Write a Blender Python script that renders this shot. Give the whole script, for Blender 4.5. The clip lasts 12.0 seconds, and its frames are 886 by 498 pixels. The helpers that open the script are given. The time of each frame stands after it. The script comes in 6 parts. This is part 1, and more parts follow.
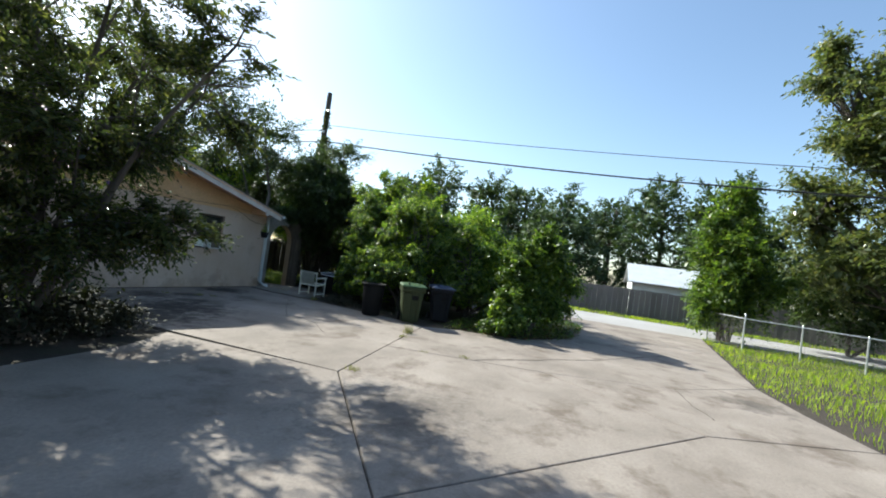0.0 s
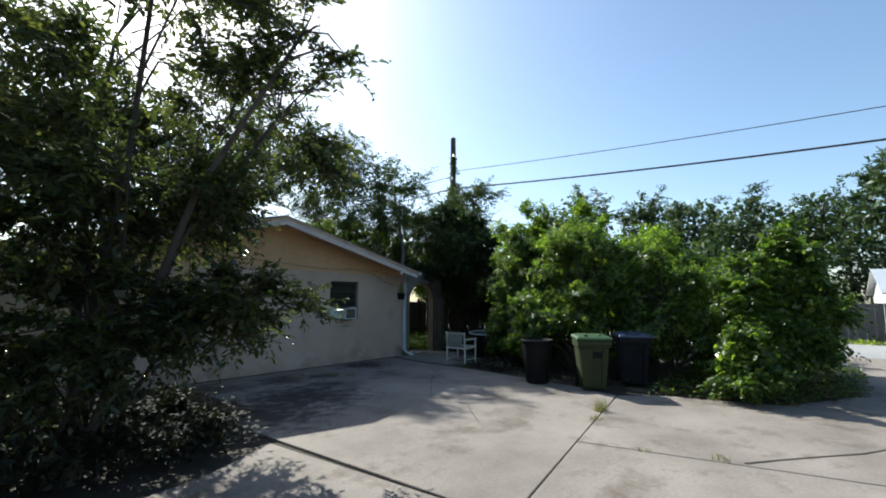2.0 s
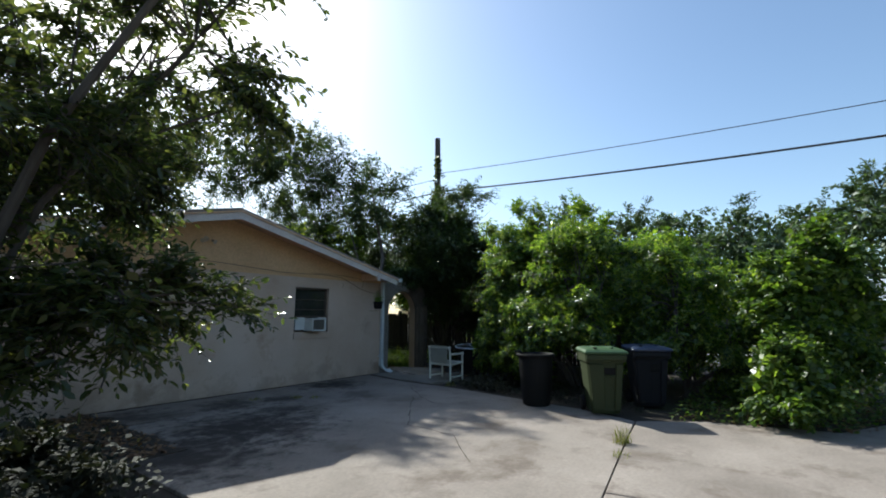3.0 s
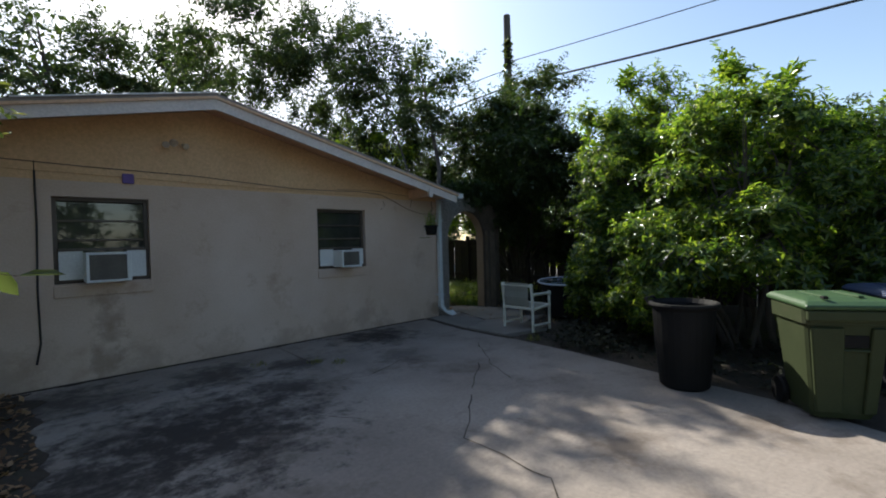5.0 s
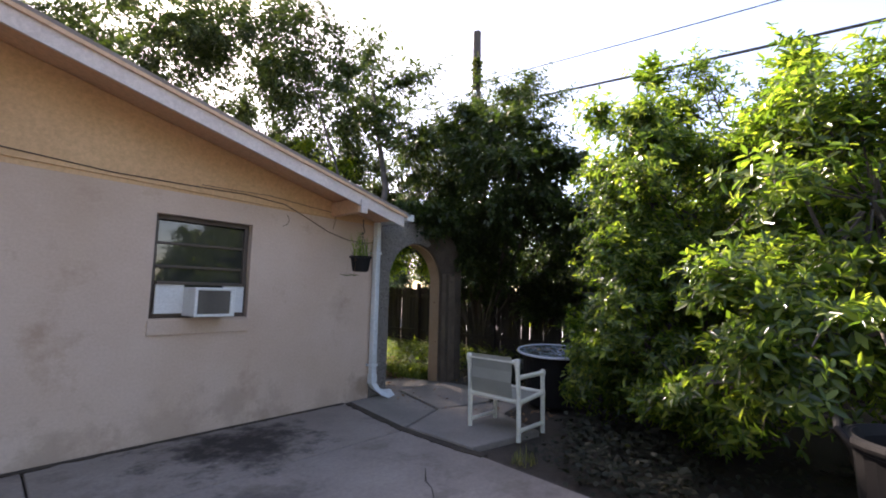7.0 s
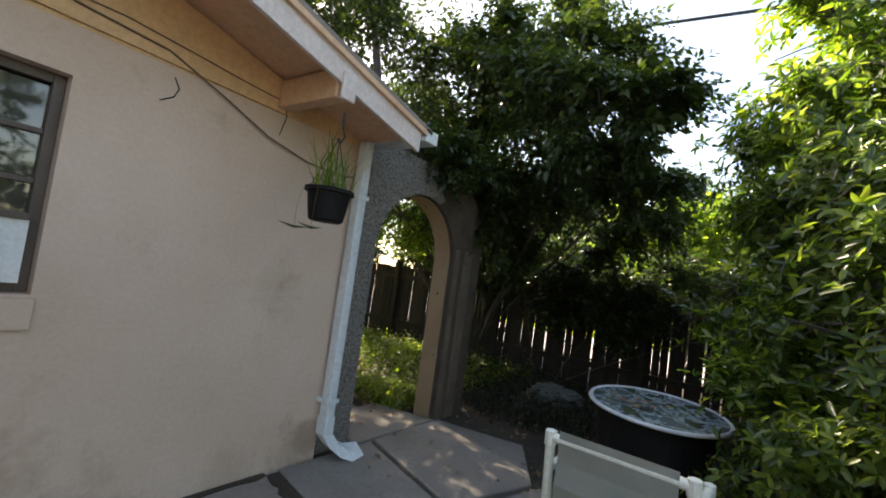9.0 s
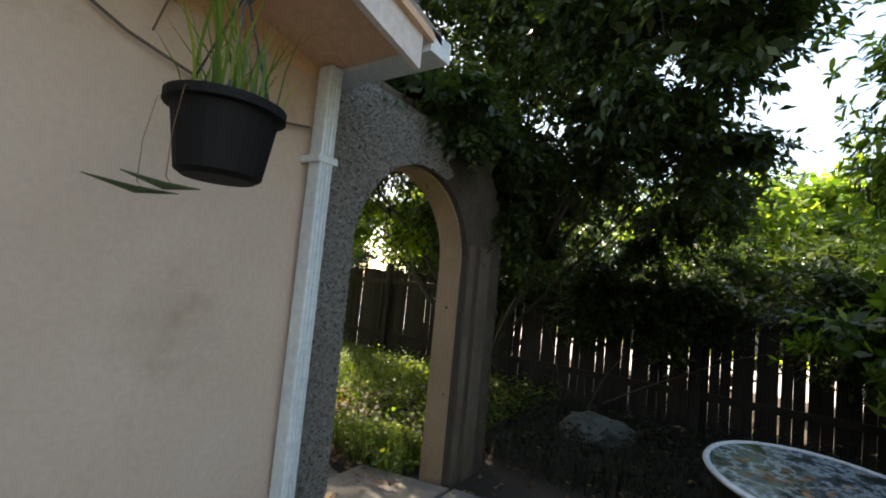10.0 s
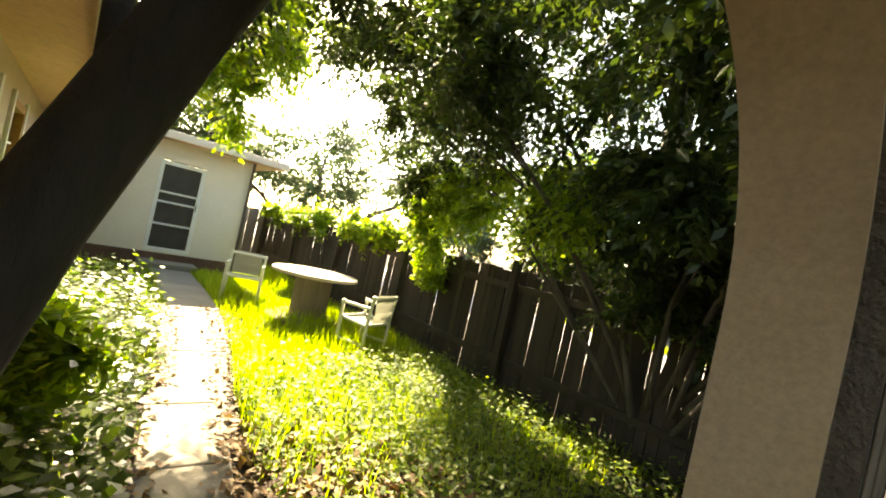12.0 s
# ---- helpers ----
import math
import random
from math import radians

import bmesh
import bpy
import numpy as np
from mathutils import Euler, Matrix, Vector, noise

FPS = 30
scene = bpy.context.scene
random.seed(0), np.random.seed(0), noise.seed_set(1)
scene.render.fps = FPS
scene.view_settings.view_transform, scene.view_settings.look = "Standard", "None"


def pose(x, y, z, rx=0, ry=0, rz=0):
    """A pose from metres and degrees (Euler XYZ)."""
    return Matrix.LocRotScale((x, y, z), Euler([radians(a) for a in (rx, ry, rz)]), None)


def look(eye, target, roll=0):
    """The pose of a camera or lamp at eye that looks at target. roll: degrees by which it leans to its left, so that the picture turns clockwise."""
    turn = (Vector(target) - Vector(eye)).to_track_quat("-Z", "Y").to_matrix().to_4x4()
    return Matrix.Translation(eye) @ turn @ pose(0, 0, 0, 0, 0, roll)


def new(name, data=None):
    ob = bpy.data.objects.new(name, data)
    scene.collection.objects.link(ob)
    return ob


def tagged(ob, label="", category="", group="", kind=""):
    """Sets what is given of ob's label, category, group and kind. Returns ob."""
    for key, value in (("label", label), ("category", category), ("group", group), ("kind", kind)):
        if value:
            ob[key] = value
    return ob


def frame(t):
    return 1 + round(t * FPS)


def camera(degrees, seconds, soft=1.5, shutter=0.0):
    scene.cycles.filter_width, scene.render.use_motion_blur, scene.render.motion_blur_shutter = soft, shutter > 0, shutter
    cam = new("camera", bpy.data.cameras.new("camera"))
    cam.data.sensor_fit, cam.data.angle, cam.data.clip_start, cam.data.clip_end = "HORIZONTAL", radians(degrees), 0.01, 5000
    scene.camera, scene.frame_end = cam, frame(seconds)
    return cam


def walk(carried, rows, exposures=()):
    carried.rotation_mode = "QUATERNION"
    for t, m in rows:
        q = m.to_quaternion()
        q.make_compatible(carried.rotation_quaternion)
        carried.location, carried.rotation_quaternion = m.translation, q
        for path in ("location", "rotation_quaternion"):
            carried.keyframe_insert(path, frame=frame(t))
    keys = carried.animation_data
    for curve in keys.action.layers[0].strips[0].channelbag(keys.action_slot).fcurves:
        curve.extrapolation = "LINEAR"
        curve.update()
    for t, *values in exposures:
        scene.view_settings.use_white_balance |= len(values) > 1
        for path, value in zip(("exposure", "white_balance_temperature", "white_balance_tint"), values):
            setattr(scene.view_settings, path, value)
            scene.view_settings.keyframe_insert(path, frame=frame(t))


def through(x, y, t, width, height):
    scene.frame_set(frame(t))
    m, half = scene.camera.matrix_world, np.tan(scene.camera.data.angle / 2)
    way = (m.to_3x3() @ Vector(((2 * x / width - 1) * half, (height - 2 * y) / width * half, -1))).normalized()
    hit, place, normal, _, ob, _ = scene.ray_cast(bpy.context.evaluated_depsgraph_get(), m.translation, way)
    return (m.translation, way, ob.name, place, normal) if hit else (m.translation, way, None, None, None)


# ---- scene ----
cam = camera(89.7, 12.0, soft=1.9)
PATH = [
    (0, (-11.812, -10.564, 1.666), (-9.931, -9.887, 1.72), 7.9),
    (0.5, (-11.283, -10.335, 1.685), (-9.525, -9.398, 1.866), 3.8),
    (1, (-10.774, -9.955, 1.68), (-9.049, -8.974, 1.921), 2.1),
    (1.5, (-10.2, -9.53, 1.619), (-8.716, -8.211, 1.86), 2.0),
    (2, (-9.555, -9.189, 1.607), (-8.002, -7.95, 1.836), 0.3),
    (2.5, (-9.068, -8.656, 1.556), (-7.427, -7.573, 1.921), 4.3),
    (2.7, (-8.833, -8.551, 1.517), (-7.255, -7.364, 1.83), 0.2),
    (4.3, (-6.833, -7.102, 1.432), (-5.177, -6.001, 1.646), 2.5),
    (4.5, (-6.636, -6.931, 1.468), (-4.979, -5.815, 1.56), 2.9),
    (5, (-6.058, -6.549, 1.505), (-4.674, -5.106, 1.47), -1.5),
    (5.5, (-5.507, -6.09, 1.451), (-3.933, -4.856, 1.467), 2.8),
    (6, (-4.971, -5.663, 1.424), (-3.484, -4.332, 1.554), 2.9),
    (6.5, (-4.457, -5.151, 1.378), (-2.997, -3.789, 1.496), 1.3),
    (7, (-3.949, -4.641, 1.389), (-2.43, -3.356, 1.59), 1.3),
    (7.2, (-3.766, -4.435, 1.376), (-2.306, -3.075, 1.513), -0.9),
    (8.8, (-2.397, -2.713, 1.417), (-0.791, -1.522, 1.445), 5.5),
    (9, (-2.201, -2.529, 1.419), (-0.583, -1.36, 1.544), 7.8),
    (9.5, (-1.718, -2.121, 1.461), (-0.315, -0.701, 1.589), 7.3),
    (10, (-1.211, -1.647, 1.445), (0.432, -0.515, 1.583), 5.5),
    (10.5, (-0.70, -1.262, 1.525), (0.99, -0.193, 1.523), 0.0),
    (10.8, (-0.356, -0.991, 1.51), (1.372, 0.016, 1.505), 2.6),
    (11, (-0.133, -0.824, 1.544), (1.604, 0.165, 1.454), 0.5),
    (11.3, (0.176, -0.595, 1.528), (1.809, 0.556, 1.414), 3.3),
    (11.5, (0.362, -0.457, 1.519), (1.797, 0.93, 1.393), 4.8),
    (11.8, (0.505, -0.243, 1.544), (1.777, 1.298, 1.461), 10.0),
    (12, (0.578, -0.024, 1.584), (1.859, 1.513, 1.587), 12.6),
]
walk(cam, [(t, look(eye, target, roll)) for t, eye, target, roll in PATH], exposures=[
    (0.0, 0.98, 6150, 3), (1.0, 0.92, 6100, 4), (2.5, 0.68, 5950, 3), (4.5, 0.75, 6250, 7), (5.0, 0.80, 6400, 8), (5.5, 1.6, 7000, 24),
    (6.0, 1.85, 7050, 25), (7.0, 2.15, 7200, 26), (9.0, 2.4, 8000, 14), (9.5, 2.5, 8300, 13), (10.0, 2.5, 8000, 12), (10.5, 2.5, 8400, 9), (11.0, 2.7, 9600, 6),
    (11.5, 2.85, 10000, 5), (12.0, 3.0, 10200, 6)])

# ---- light ----
SUN_AZ, SUN_EL = 15.0, 39.0          # degrees to the right of +y, above the horizon
world = bpy.data.worlds.new("sky")
scene.world = world
world.use_nodes = True
wn = world.node_tree
sky = wn.nodes.new("ShaderNodeTexSky")
sky.sky_type, sky.sun_disc = "NISHITA", False
sky.sun_elevation, sky.sun_rotation = radians(SUN_EL), radians(SUN_AZ)
sky.air_density, sky.dust_density, sky.ozone_density = 1.0, 1.2, 0.6
wn.links.new(sky.outputs[0], wn.nodes["Background"].inputs[0])
wn.nodes["Background"].inputs[1].default_value = 0.122
sun = new("sun", bpy.data.lights.new("sun", "SUN"))
sun.data.energy, sun.data.angle, sun.data.color = 5.0, radians(0.53), (1.0, 0.94, 0.84)
_a, _e = radians(SUN_AZ), radians(SUN_EL)
sun.matrix_world = look((20 * math.sin(_a) * math.cos(_e), 20 * math.cos(_a) * math.cos(_e), 20 * math.sin(_e)), (0, 0, 0))

# ---- materials ----


def nodes_of(name):
    m = bpy.data.materials.new(name)
    m.use_nodes = True
    return m, m.node_tree, m.node_tree.nodes["Principled BSDF"]


def ramp(nt, fac, stops):
    r = nt.nodes.new("ShaderNodeValToRGB")
    el = r.color_ramp.elements
    while len(el) < len(stops):
        el.new(0.5)
    for e, (p, c) in zip(el, stops):
        e.position, e.color = p, (*c, 1) if len(c) == 3 else c
    nt.links.new(fac, r.inputs[0])
    return r.outputs[0]


def noise_tex(nt, scale, detail=6, rough=0.6, stretch=None, coord="Object"):
    tc = nt.nodes.new("ShaderNodeTexCoord")
    n = nt.nodes.new("ShaderNodeTexNoise")
    n.inputs["Scale"].default_value, n.inputs["Detail"].default_value, n.inputs["Roughness"].default_value = scale, detail, rough
    src = tc.outputs[coord]
    if stretch:
        mp = nt.nodes.new("ShaderNodeMapping")
        mp.inputs["Scale"].default_value = stretch
        nt.links.new(src, mp.inputs[0])
        src = mp.outputs[0]
    nt.links.new(src, n.inputs["Vector"])
    return n.outputs["Fac"]


def mixc(nt, fac, a, b, kind="MIX"):
    m = nt.nodes.new("ShaderNodeMix")
    m.data_type, m.blend_type = "RGBA", kind
    for sock, v in ((m.inputs[0], fac), (m.inputs[6], a), (m.inputs[7], b)):
        if isinstance(v, (int, float)):
            sock.default_value = v
        elif isinstance(v, tuple):
            sock.default_value = (*v, 1)
        else:
            nt.links.new(v, sock)
    return m.outputs[2]


def bump(nt, bsdf, height, strength, dist=0.01):
    b = nt.nodes.new("ShaderNodeBump")
    b.inputs["Strength"].default_value, b.inputs["Distance"].default_value = strength, dist
    nt.links.new(height, b.inputs["Height"])
    nt.links.new(b.outputs[0], bsdf.inputs["Normal"])


def surface(name, c1, c2, rough=0.8, big=1.5, fine=40, bumpy=0.3, dist=0.006, dirt=None, dirt_scale=0.7, dirt_at=0.6, metal=0.0, stretch=None, island=0.0, spec=0.5, grit=0.8):
    """Two-scale mottled paint, stone or metal; dirt is a third colour in patches."""
    m, nt, b = nodes_of(name)
    n1, n2 = noise_tex(nt, big, stretch=stretch), noise_tex(nt, fine, 5, 0.65, stretch)
    col = ramp(nt, n1, [(0.3, c1), (0.7, c2)])
    grain = ramp(nt, n2, [(0.25, (0.72, 0.72, 0.72)), (0.7, (1.08, 1.08, 1.08))])
    col = mixc(nt, grit, col, grain, "MULTIPLY")
    if dirt:
        n3 = noise_tex(nt, dirt_scale, 8, 0.7)
        col = mixc(nt, ramp(nt, n3, [(dirt_at, (0, 0, 0)), (dirt_at + 0.13, (1, 1, 1))]), col, dirt)
    if island:
        oi = nt.nodes.new("ShaderNodeObjectInfo")
        tone = ramp(nt, oi.outputs["Random"], [(0.0, (1 - island,) * 3), (1.0, (1 + island * 0.5,) * 3)])
        col = mixc(nt, 1.0, col, tone, "MULTIPLY")
    nt.links.new(col, b.inputs["Base Color"])
    b.inputs["Roughness"].default_value, b.inputs["Metallic"].default_value = rough, metal
    b.inputs["Specular IOR Level"].default_value = spec
    if bumpy:
        bump(nt, b, n2, bumpy, dist)
    return m


def leafy(name, c1, c2, c3, through=0.35, rough=0.45, glow=(1.7, 1.75, 0.7)):
    """Leaves: colour differs leaf by leaf; light shines through."""
    m, nt, b = nodes_of(name)
    geo = nt.nodes.new("ShaderNodeNewGeometry")
    col = ramp(nt, geo.outputs["Random Per Island"], [(0.0, c1), (0.55, c2), (1.0, c3)])
    nt.links.new(col, b.inputs["Base Color"])
    b.inputs["Roughness"].default_value = rough
    tr = nt.nodes.new("ShaderNodeBsdfTranslucent")
    warm = mixc(nt, 1.0, col, glow, "MULTIPLY")
    nt.links.new(warm, tr.inputs["Color"])
    mx = nt.nodes.new("ShaderNodeMixShader")
    mx.inputs[0].default_value = through
    nt.links.new(b.outputs[0], mx.inputs[1])
    nt.links.new(tr.outputs[0], mx.inputs[2])
    nt.links.new(mx.outputs[0], nt.nodes["Material Output"].inputs[0])
    return m


def stains(m, spots, colour):
    """Oil and mildew patches with ragged edges, at places on the slab."""
    nt = m.node_tree
    b = nt.nodes["Principled BSDF"]
    col = b.inputs["Base Color"].links[0].from_socket
    tc = nt.nodes.new("ShaderNodeTexCoord")
    rag = noise_tex(nt, 4.2, 12, 0.72)
    for x, y, z, r, amount in spots:
        d = nt.nodes.new("ShaderNodeVectorMath")
        d.operation = "DISTANCE"
        d.inputs[1].default_value = (x, y, z)
        nt.links.new(tc.outputs["Object"], d.inputs[0])
        ad = nt.nodes.new("ShaderNodeMath")
        ad.operation = "MULTIPLY_ADD"
        ad.inputs[1].default_value, ad.inputs[2].default_value = -4.4 * r, 2.2 * r
        nt.links.new(rag, ad.inputs[0])
        su = nt.nodes.new("ShaderNodeMath")
        nt.links.new(d.outputs["Value"], su.inputs[0])
        nt.links.new(ad.outputs[0], su.inputs[1])
        dv = nt.nodes.new("ShaderNodeMath")
        dv.operation = "DIVIDE"
        dv.inputs[1].default_value = 2 * r
        nt.links.new(su.outputs[0], dv.inputs[0])
        f = ramp(nt, dv.outputs[0], [(0.14, (amount,) * 3), (0.36, (amount * 0.6,) * 3), (0.60, (0, 0, 0))])
        col = mixc(nt, f, col, colour)
    nt.links.new(col, b.inputs["Base Color"])
    return m


STUCCO = surface("wall_stucco", (0.50, 0.375, 0.285), (0.625, 0.505, 0.42), 0.9, 0.7, 45, 0.16, 0.003, (0.43, 0.315, 0.235), 1.7, 0.56, grit=0.4)
# Lighter than the house stucco, to carry bounced sun and glare on the wing.
WING_STUCCO_LIT = surface("wing_stucco_lit", (0.74, 0.66, 0.57), (0.82, 0.745, 0.66), 0.9, 0.9, 60, 0.4, 0.004, (0.60, 0.50, 0.42), 1.8, 0.64)
GABLE = surface("gable_paint", (0.62, 0.40, 0.22), (0.70, 0.47, 0.27), 0.85, 1.2, 30, 0.2, 0.003)
SOFFIT = surface("soffit_paint", (0.64, 0.40, 0.25), (0.71, 0.47, 0.31), 0.8, 1.0, 25, 0.15, 0.003, (0.35, 0.22, 0.14), 2.0, 0.68)
FASCIA = surface("fascia_paint", (0.62, 0.54, 0.50), (0.72, 0.65, 0.61), 0.7, 2.0, 40, 0.2, 0.003, (0.40, 0.28, 0.2), 2.5, 0.68)
SHINGLE = surface("roof_shingle", (0.20, 0.17, 0.15), (0.30, 0.26, 0.23), 0.95, 3, 90, 0.7, 0.01)
CONCRETE = surface("driveway_concrete", (0.185, 0.155, 0.130), (0.315, 0.270, 0.232), 0.9, 0.8, 28, 0.6, 0.010, (0.135, 0.106, 0.084), 1.1, 0.52)
stains(CONCRETE, [(-5.0, -2.6, 0, 1.0, 1.0), (-6.1, -3.2, 0, 0.9, 0.95), (-1.92, -0.6, 0, 0.6, 1.0), (-4.1, -2.0, 0, 0.45, 0.8), (-3.6, -1.2, 0, 0.35, 0.8), (-4.4, -0.9, 0, 0.5, 0.8), (-1.5, -0.4, 0, 0.3, 0.6), (-5.8, -0.8, 0, 0.6, 0.8), (-2.4, -1.9, 0, 0.35, 0.5), (-7.4, -8.6, 0, 0.9, 0.5), (-3.0, -13.2, 0, 0.5, 0.6)], (0.030, 0.024, 0.020))
stains(STUCCO, [(-0.46, 0, 1.22, 0.20, 0.30), (-0.12, 0, 0.10, 0.22, 0.6), (-0.6, 0, 0.02, 0.2, 0.3), (-5.33, 0, 0.92, 0.13, 0.7), (-5.30, 0, 0.70, 0.15, 0.7), (-5.29, 0, 0.48, 0.15, 0.65), (-5.30, 0, 0.24, 0.18, 0.6), (-1.72, 0, 0.20, 0.22, 0.45), (-0.02, 0, 0.16, 0.16, 0.8), (-2.3, 0, 0.05, 0.35, 0.35), (-4.0, 0, 0.0, 0.3, 0.4), (-6.2, 0, 0.1, 0.4, 0.5), (-1.3, 0, 0.0, 0.25, 0.45), (-3.1, 0, 0.0, 0.3, 0.5), (-5.0, 0, -0.02, 0.4, 0.5), (-7.2, 0, 0.05, 0.4, 0.5)], (0.30, 0.22, 0.16))
PATH_CONC = surface("path_concrete", (0.18, 0.162, 0.14), (0.27, 0.245, 0.215), 0.9, 1.2, 35, 0.4, 0.006, (0.20, 0.16, 0.12), 1.6, 0.6)
ASPHALT = surface("street_asphalt", (0.30, 0.29, 0.28), (0.38, 0.37, 0.36), 0.9, 0.3, 60, 0.4, 0.006, (0.26, 0.25, 0.24), 0.5, 0.6)
DIRT = surface("bare_soil", (0.030, 0.022, 0.016), (0.062, 0.048, 0.034), 0.95, 1.5, 25, 0.8, 0.02, (0.040, 0.048, 0.018), 0.5, 0.55)
# Tone lowered for the shaded face; specks stand for mildew and pit shade.
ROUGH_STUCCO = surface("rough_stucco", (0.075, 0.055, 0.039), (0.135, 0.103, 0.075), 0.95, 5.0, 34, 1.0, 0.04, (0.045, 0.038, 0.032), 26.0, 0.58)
# Fine dark specks in the colour paint the shade inside the render's pits.
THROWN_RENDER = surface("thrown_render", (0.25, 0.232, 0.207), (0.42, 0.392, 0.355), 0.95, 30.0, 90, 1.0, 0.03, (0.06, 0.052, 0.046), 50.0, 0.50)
TAN_STUCCO = surface("tan_stucco", (0.31, 0.205, 0.120), (0.40, 0.28, 0.175), 0.9, 2.5, 60, 0.45, 0.006, (0.12, 0.088, 0.068), 6.5, 0.63)
METAL_WHITE = surface("white_enamel", (0.62, 0.64, 0.63), (0.72, 0.74, 0.73), 0.45, 3, 50, 0.1, 0.002, (0.45, 0.44, 0.40), 3.0, 0.68)
GUTTER_WHITE = surface("gutter_enamel", (0.60, 0.66, 0.68), (0.70, 0.75, 0.76), 0.5, 3, 30, 0.1, 0.002, (0.34, 0.38, 0.38), 4.0, 0.62)
BROWN_FRAME = surface("bronze_frame", (0.06, 0.045, 0.035), (0.10, 0.075, 0.06), 0.5, 4, 60, 0.1, 0.002)
SCREEN_ROOM_DARK = surface("screen_and_room_dark", (0.035, 0.032, 0.03), (0.055, 0.05, 0.046), 0.7, 3, 200, 0.3, 0.002)
GRILLE = surface("ac_grille", (0.09, 0.083, 0.075), (0.15, 0.14, 0.125), 0.6, 5, 60, 0.2, 0.002)
PVC = surface("cream_pipe", (0.66, 0.66, 0.56), (0.74, 0.74, 0.64), 0.45, 3, 40, 0.08, 0.002, (0.48, 0.47, 0.36), 3.0, 0.66)
SLING = surface("sling_mesh", (0.40, 0.41, 0.35), (0.48, 0.48, 0.42), 0.8, 4, 250, 0.4, 0.002)
GREEN_BIN = surface("green_plastic", (0.028, 0.038, 0.013), (0.040, 0.052, 0.020), 0.6, 2, 60, 0.15, 0.002, (0.060, 0.058, 0.034), 2.4, 0.60, spec=0.3)
GREEN_LID = surface("green_lid_plastic", (0.032, 0.070, 0.026), (0.046, 0.095, 0.036), 0.5, 2, 60, 0.15, 0.002, (0.075, 0.095, 0.055), 3.0, 0.62, spec=0.4)
BLUE_BIN = surface("slate_plastic", (0.010, 0.011, 0.014), (0.016, 0.017, 0.021), 0.7, 2, 60, 0.15, 0.002, spec=0.2)
BLUE_LID = surface("blue_lid_plastic", (0.035, 0.050, 0.095), (0.050, 0.068, 0.12), 0.4, 2, 60, 0.15, 0.002)
BLACK = surface("black_plastic", (0.006, 0.006, 0.006), (0.011, 0.010, 0.010), 0.7, 3, 60, 0.15, 0.002, (0.022, 0.019, 0.017), 3.0, 0.66, spec=0.2)
OLD_WIRE = surface("weathered_cable", (0.10, 0.075, 0.06), (0.16, 0.12, 0.095), 0.8, 8, 60, 0.2, 0.002)
CABLE = surface("black_cable", (0.02, 0.02, 0.02), (0.03, 0.03, 0.03), 0.6, 3, 60, 0.1, 0.002)
POLE_WOOD = surface("creosoted_wood", (0.07, 0.055, 0.045), (0.12, 0.10, 0.085), 0.9, 2, 30, 0.5, 0.01, stretch=(1, 1, 0.1))
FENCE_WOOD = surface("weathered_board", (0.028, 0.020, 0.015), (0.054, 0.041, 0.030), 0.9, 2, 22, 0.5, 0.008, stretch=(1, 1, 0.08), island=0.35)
GREY_FENCE = surface("grey_board", (0.17, 0.15, 0.14), (0.26, 0.24, 0.225), 0.9, 2, 22, 0.4, 0.008, stretch=(1, 1, 0.1), island=0.25)
BARK = surface("tree_bark", (0.035, 0.028, 0.023), (0.13, 0.108, 0.09), 0.95, 3, 18, 0.9, 0.02, stretch=(1, 1, 0.25))
GALV = surface("galvanised_steel", (0.55, 0.56, 0.56), (0.66, 0.67, 0.67), 0.4, 6, 80, 0.1, 0.001, metal=0.7)
ROOF_TIN = surface("tin_roof", (0.62, 0.64, 0.66), (0.74, 0.76, 0.78), 0.4, 1.5, 30, 0.1, 0.002, metal=0.3)
SHED_WALL = surface("shed_paint", (0.66, 0.69, 0.64), (0.76, 0.78, 0.74), 0.7, 1.5, 30, 0.1, 0.002)
SPOOL_WOOD = surface("spool_wood", (0.46, 0.40, 0.30), (0.58, 0.52, 0.42), 0.85, 2, 30, 0.4, 0.006, (0.30, 0.25, 0.18), 2.0, 0.6)
DRUM_WOOD = surface("drum_wood", (0.16, 0.13, 0.10), (0.24, 0.20, 0.16), 0.9, 2, 22, 0.5, 0.008, stretch=(1, 1, 0.1))
BRICK_BASE = surface("painted_base", (0.10, 0.055, 0.04), (0.17, 0.10, 0.07), 0.9, 2, 30, 0.4, 0.006)
DOOR_WHITE = surface("door_paint", (0.74, 0.74, 0.71), (0.80, 0.80, 0.78), 0.5, 2, 40, 0.08, 0.002)
ORANGE_TRIM = surface("window_trim_paint", (0.42, 0.22, 0.09), (0.50, 0.28, 0.12), 0.7, 2, 40, 0.2, 0.003)

LEAF_TREE = leafy("myrtle_leaves", (0.055, 0.076, 0.036), (0.095, 0.122, 0.055), (0.17, 0.17, 0.08), 0.42, 0.3)
LEAF_MYRTLE = leafy("dark_myrtle_leaves", (0.026, 0.037, 0.018), (0.046, 0.062, 0.028), (0.10, 0.105, 0.045), 0.42, 0.22, (2.4, 2.5, 1.0))
LEAF_SHRUB = leafy("shrub_leaves", (0.026, 0.052, 0.013), (0.062, 0.105, 0.024), (0.18, 0.225, 0.055), 0.48, 0.24, (3.2, 3.3, 1.0))
LEAF_VINE = leafy("vine_leaves", (0.026, 0.052, 0.013), (0.058, 0.100, 0.021), (0.15, 0.20, 0.045), 0.42, 0.38, (2.5, 2.6, 0.9))
LEAF_DARK = leafy("oak_leaves", (0.019, 0.037, 0.012), (0.034, 0.060, 0.018), (0.07, 0.095, 0.028), 0.36, 0.42)
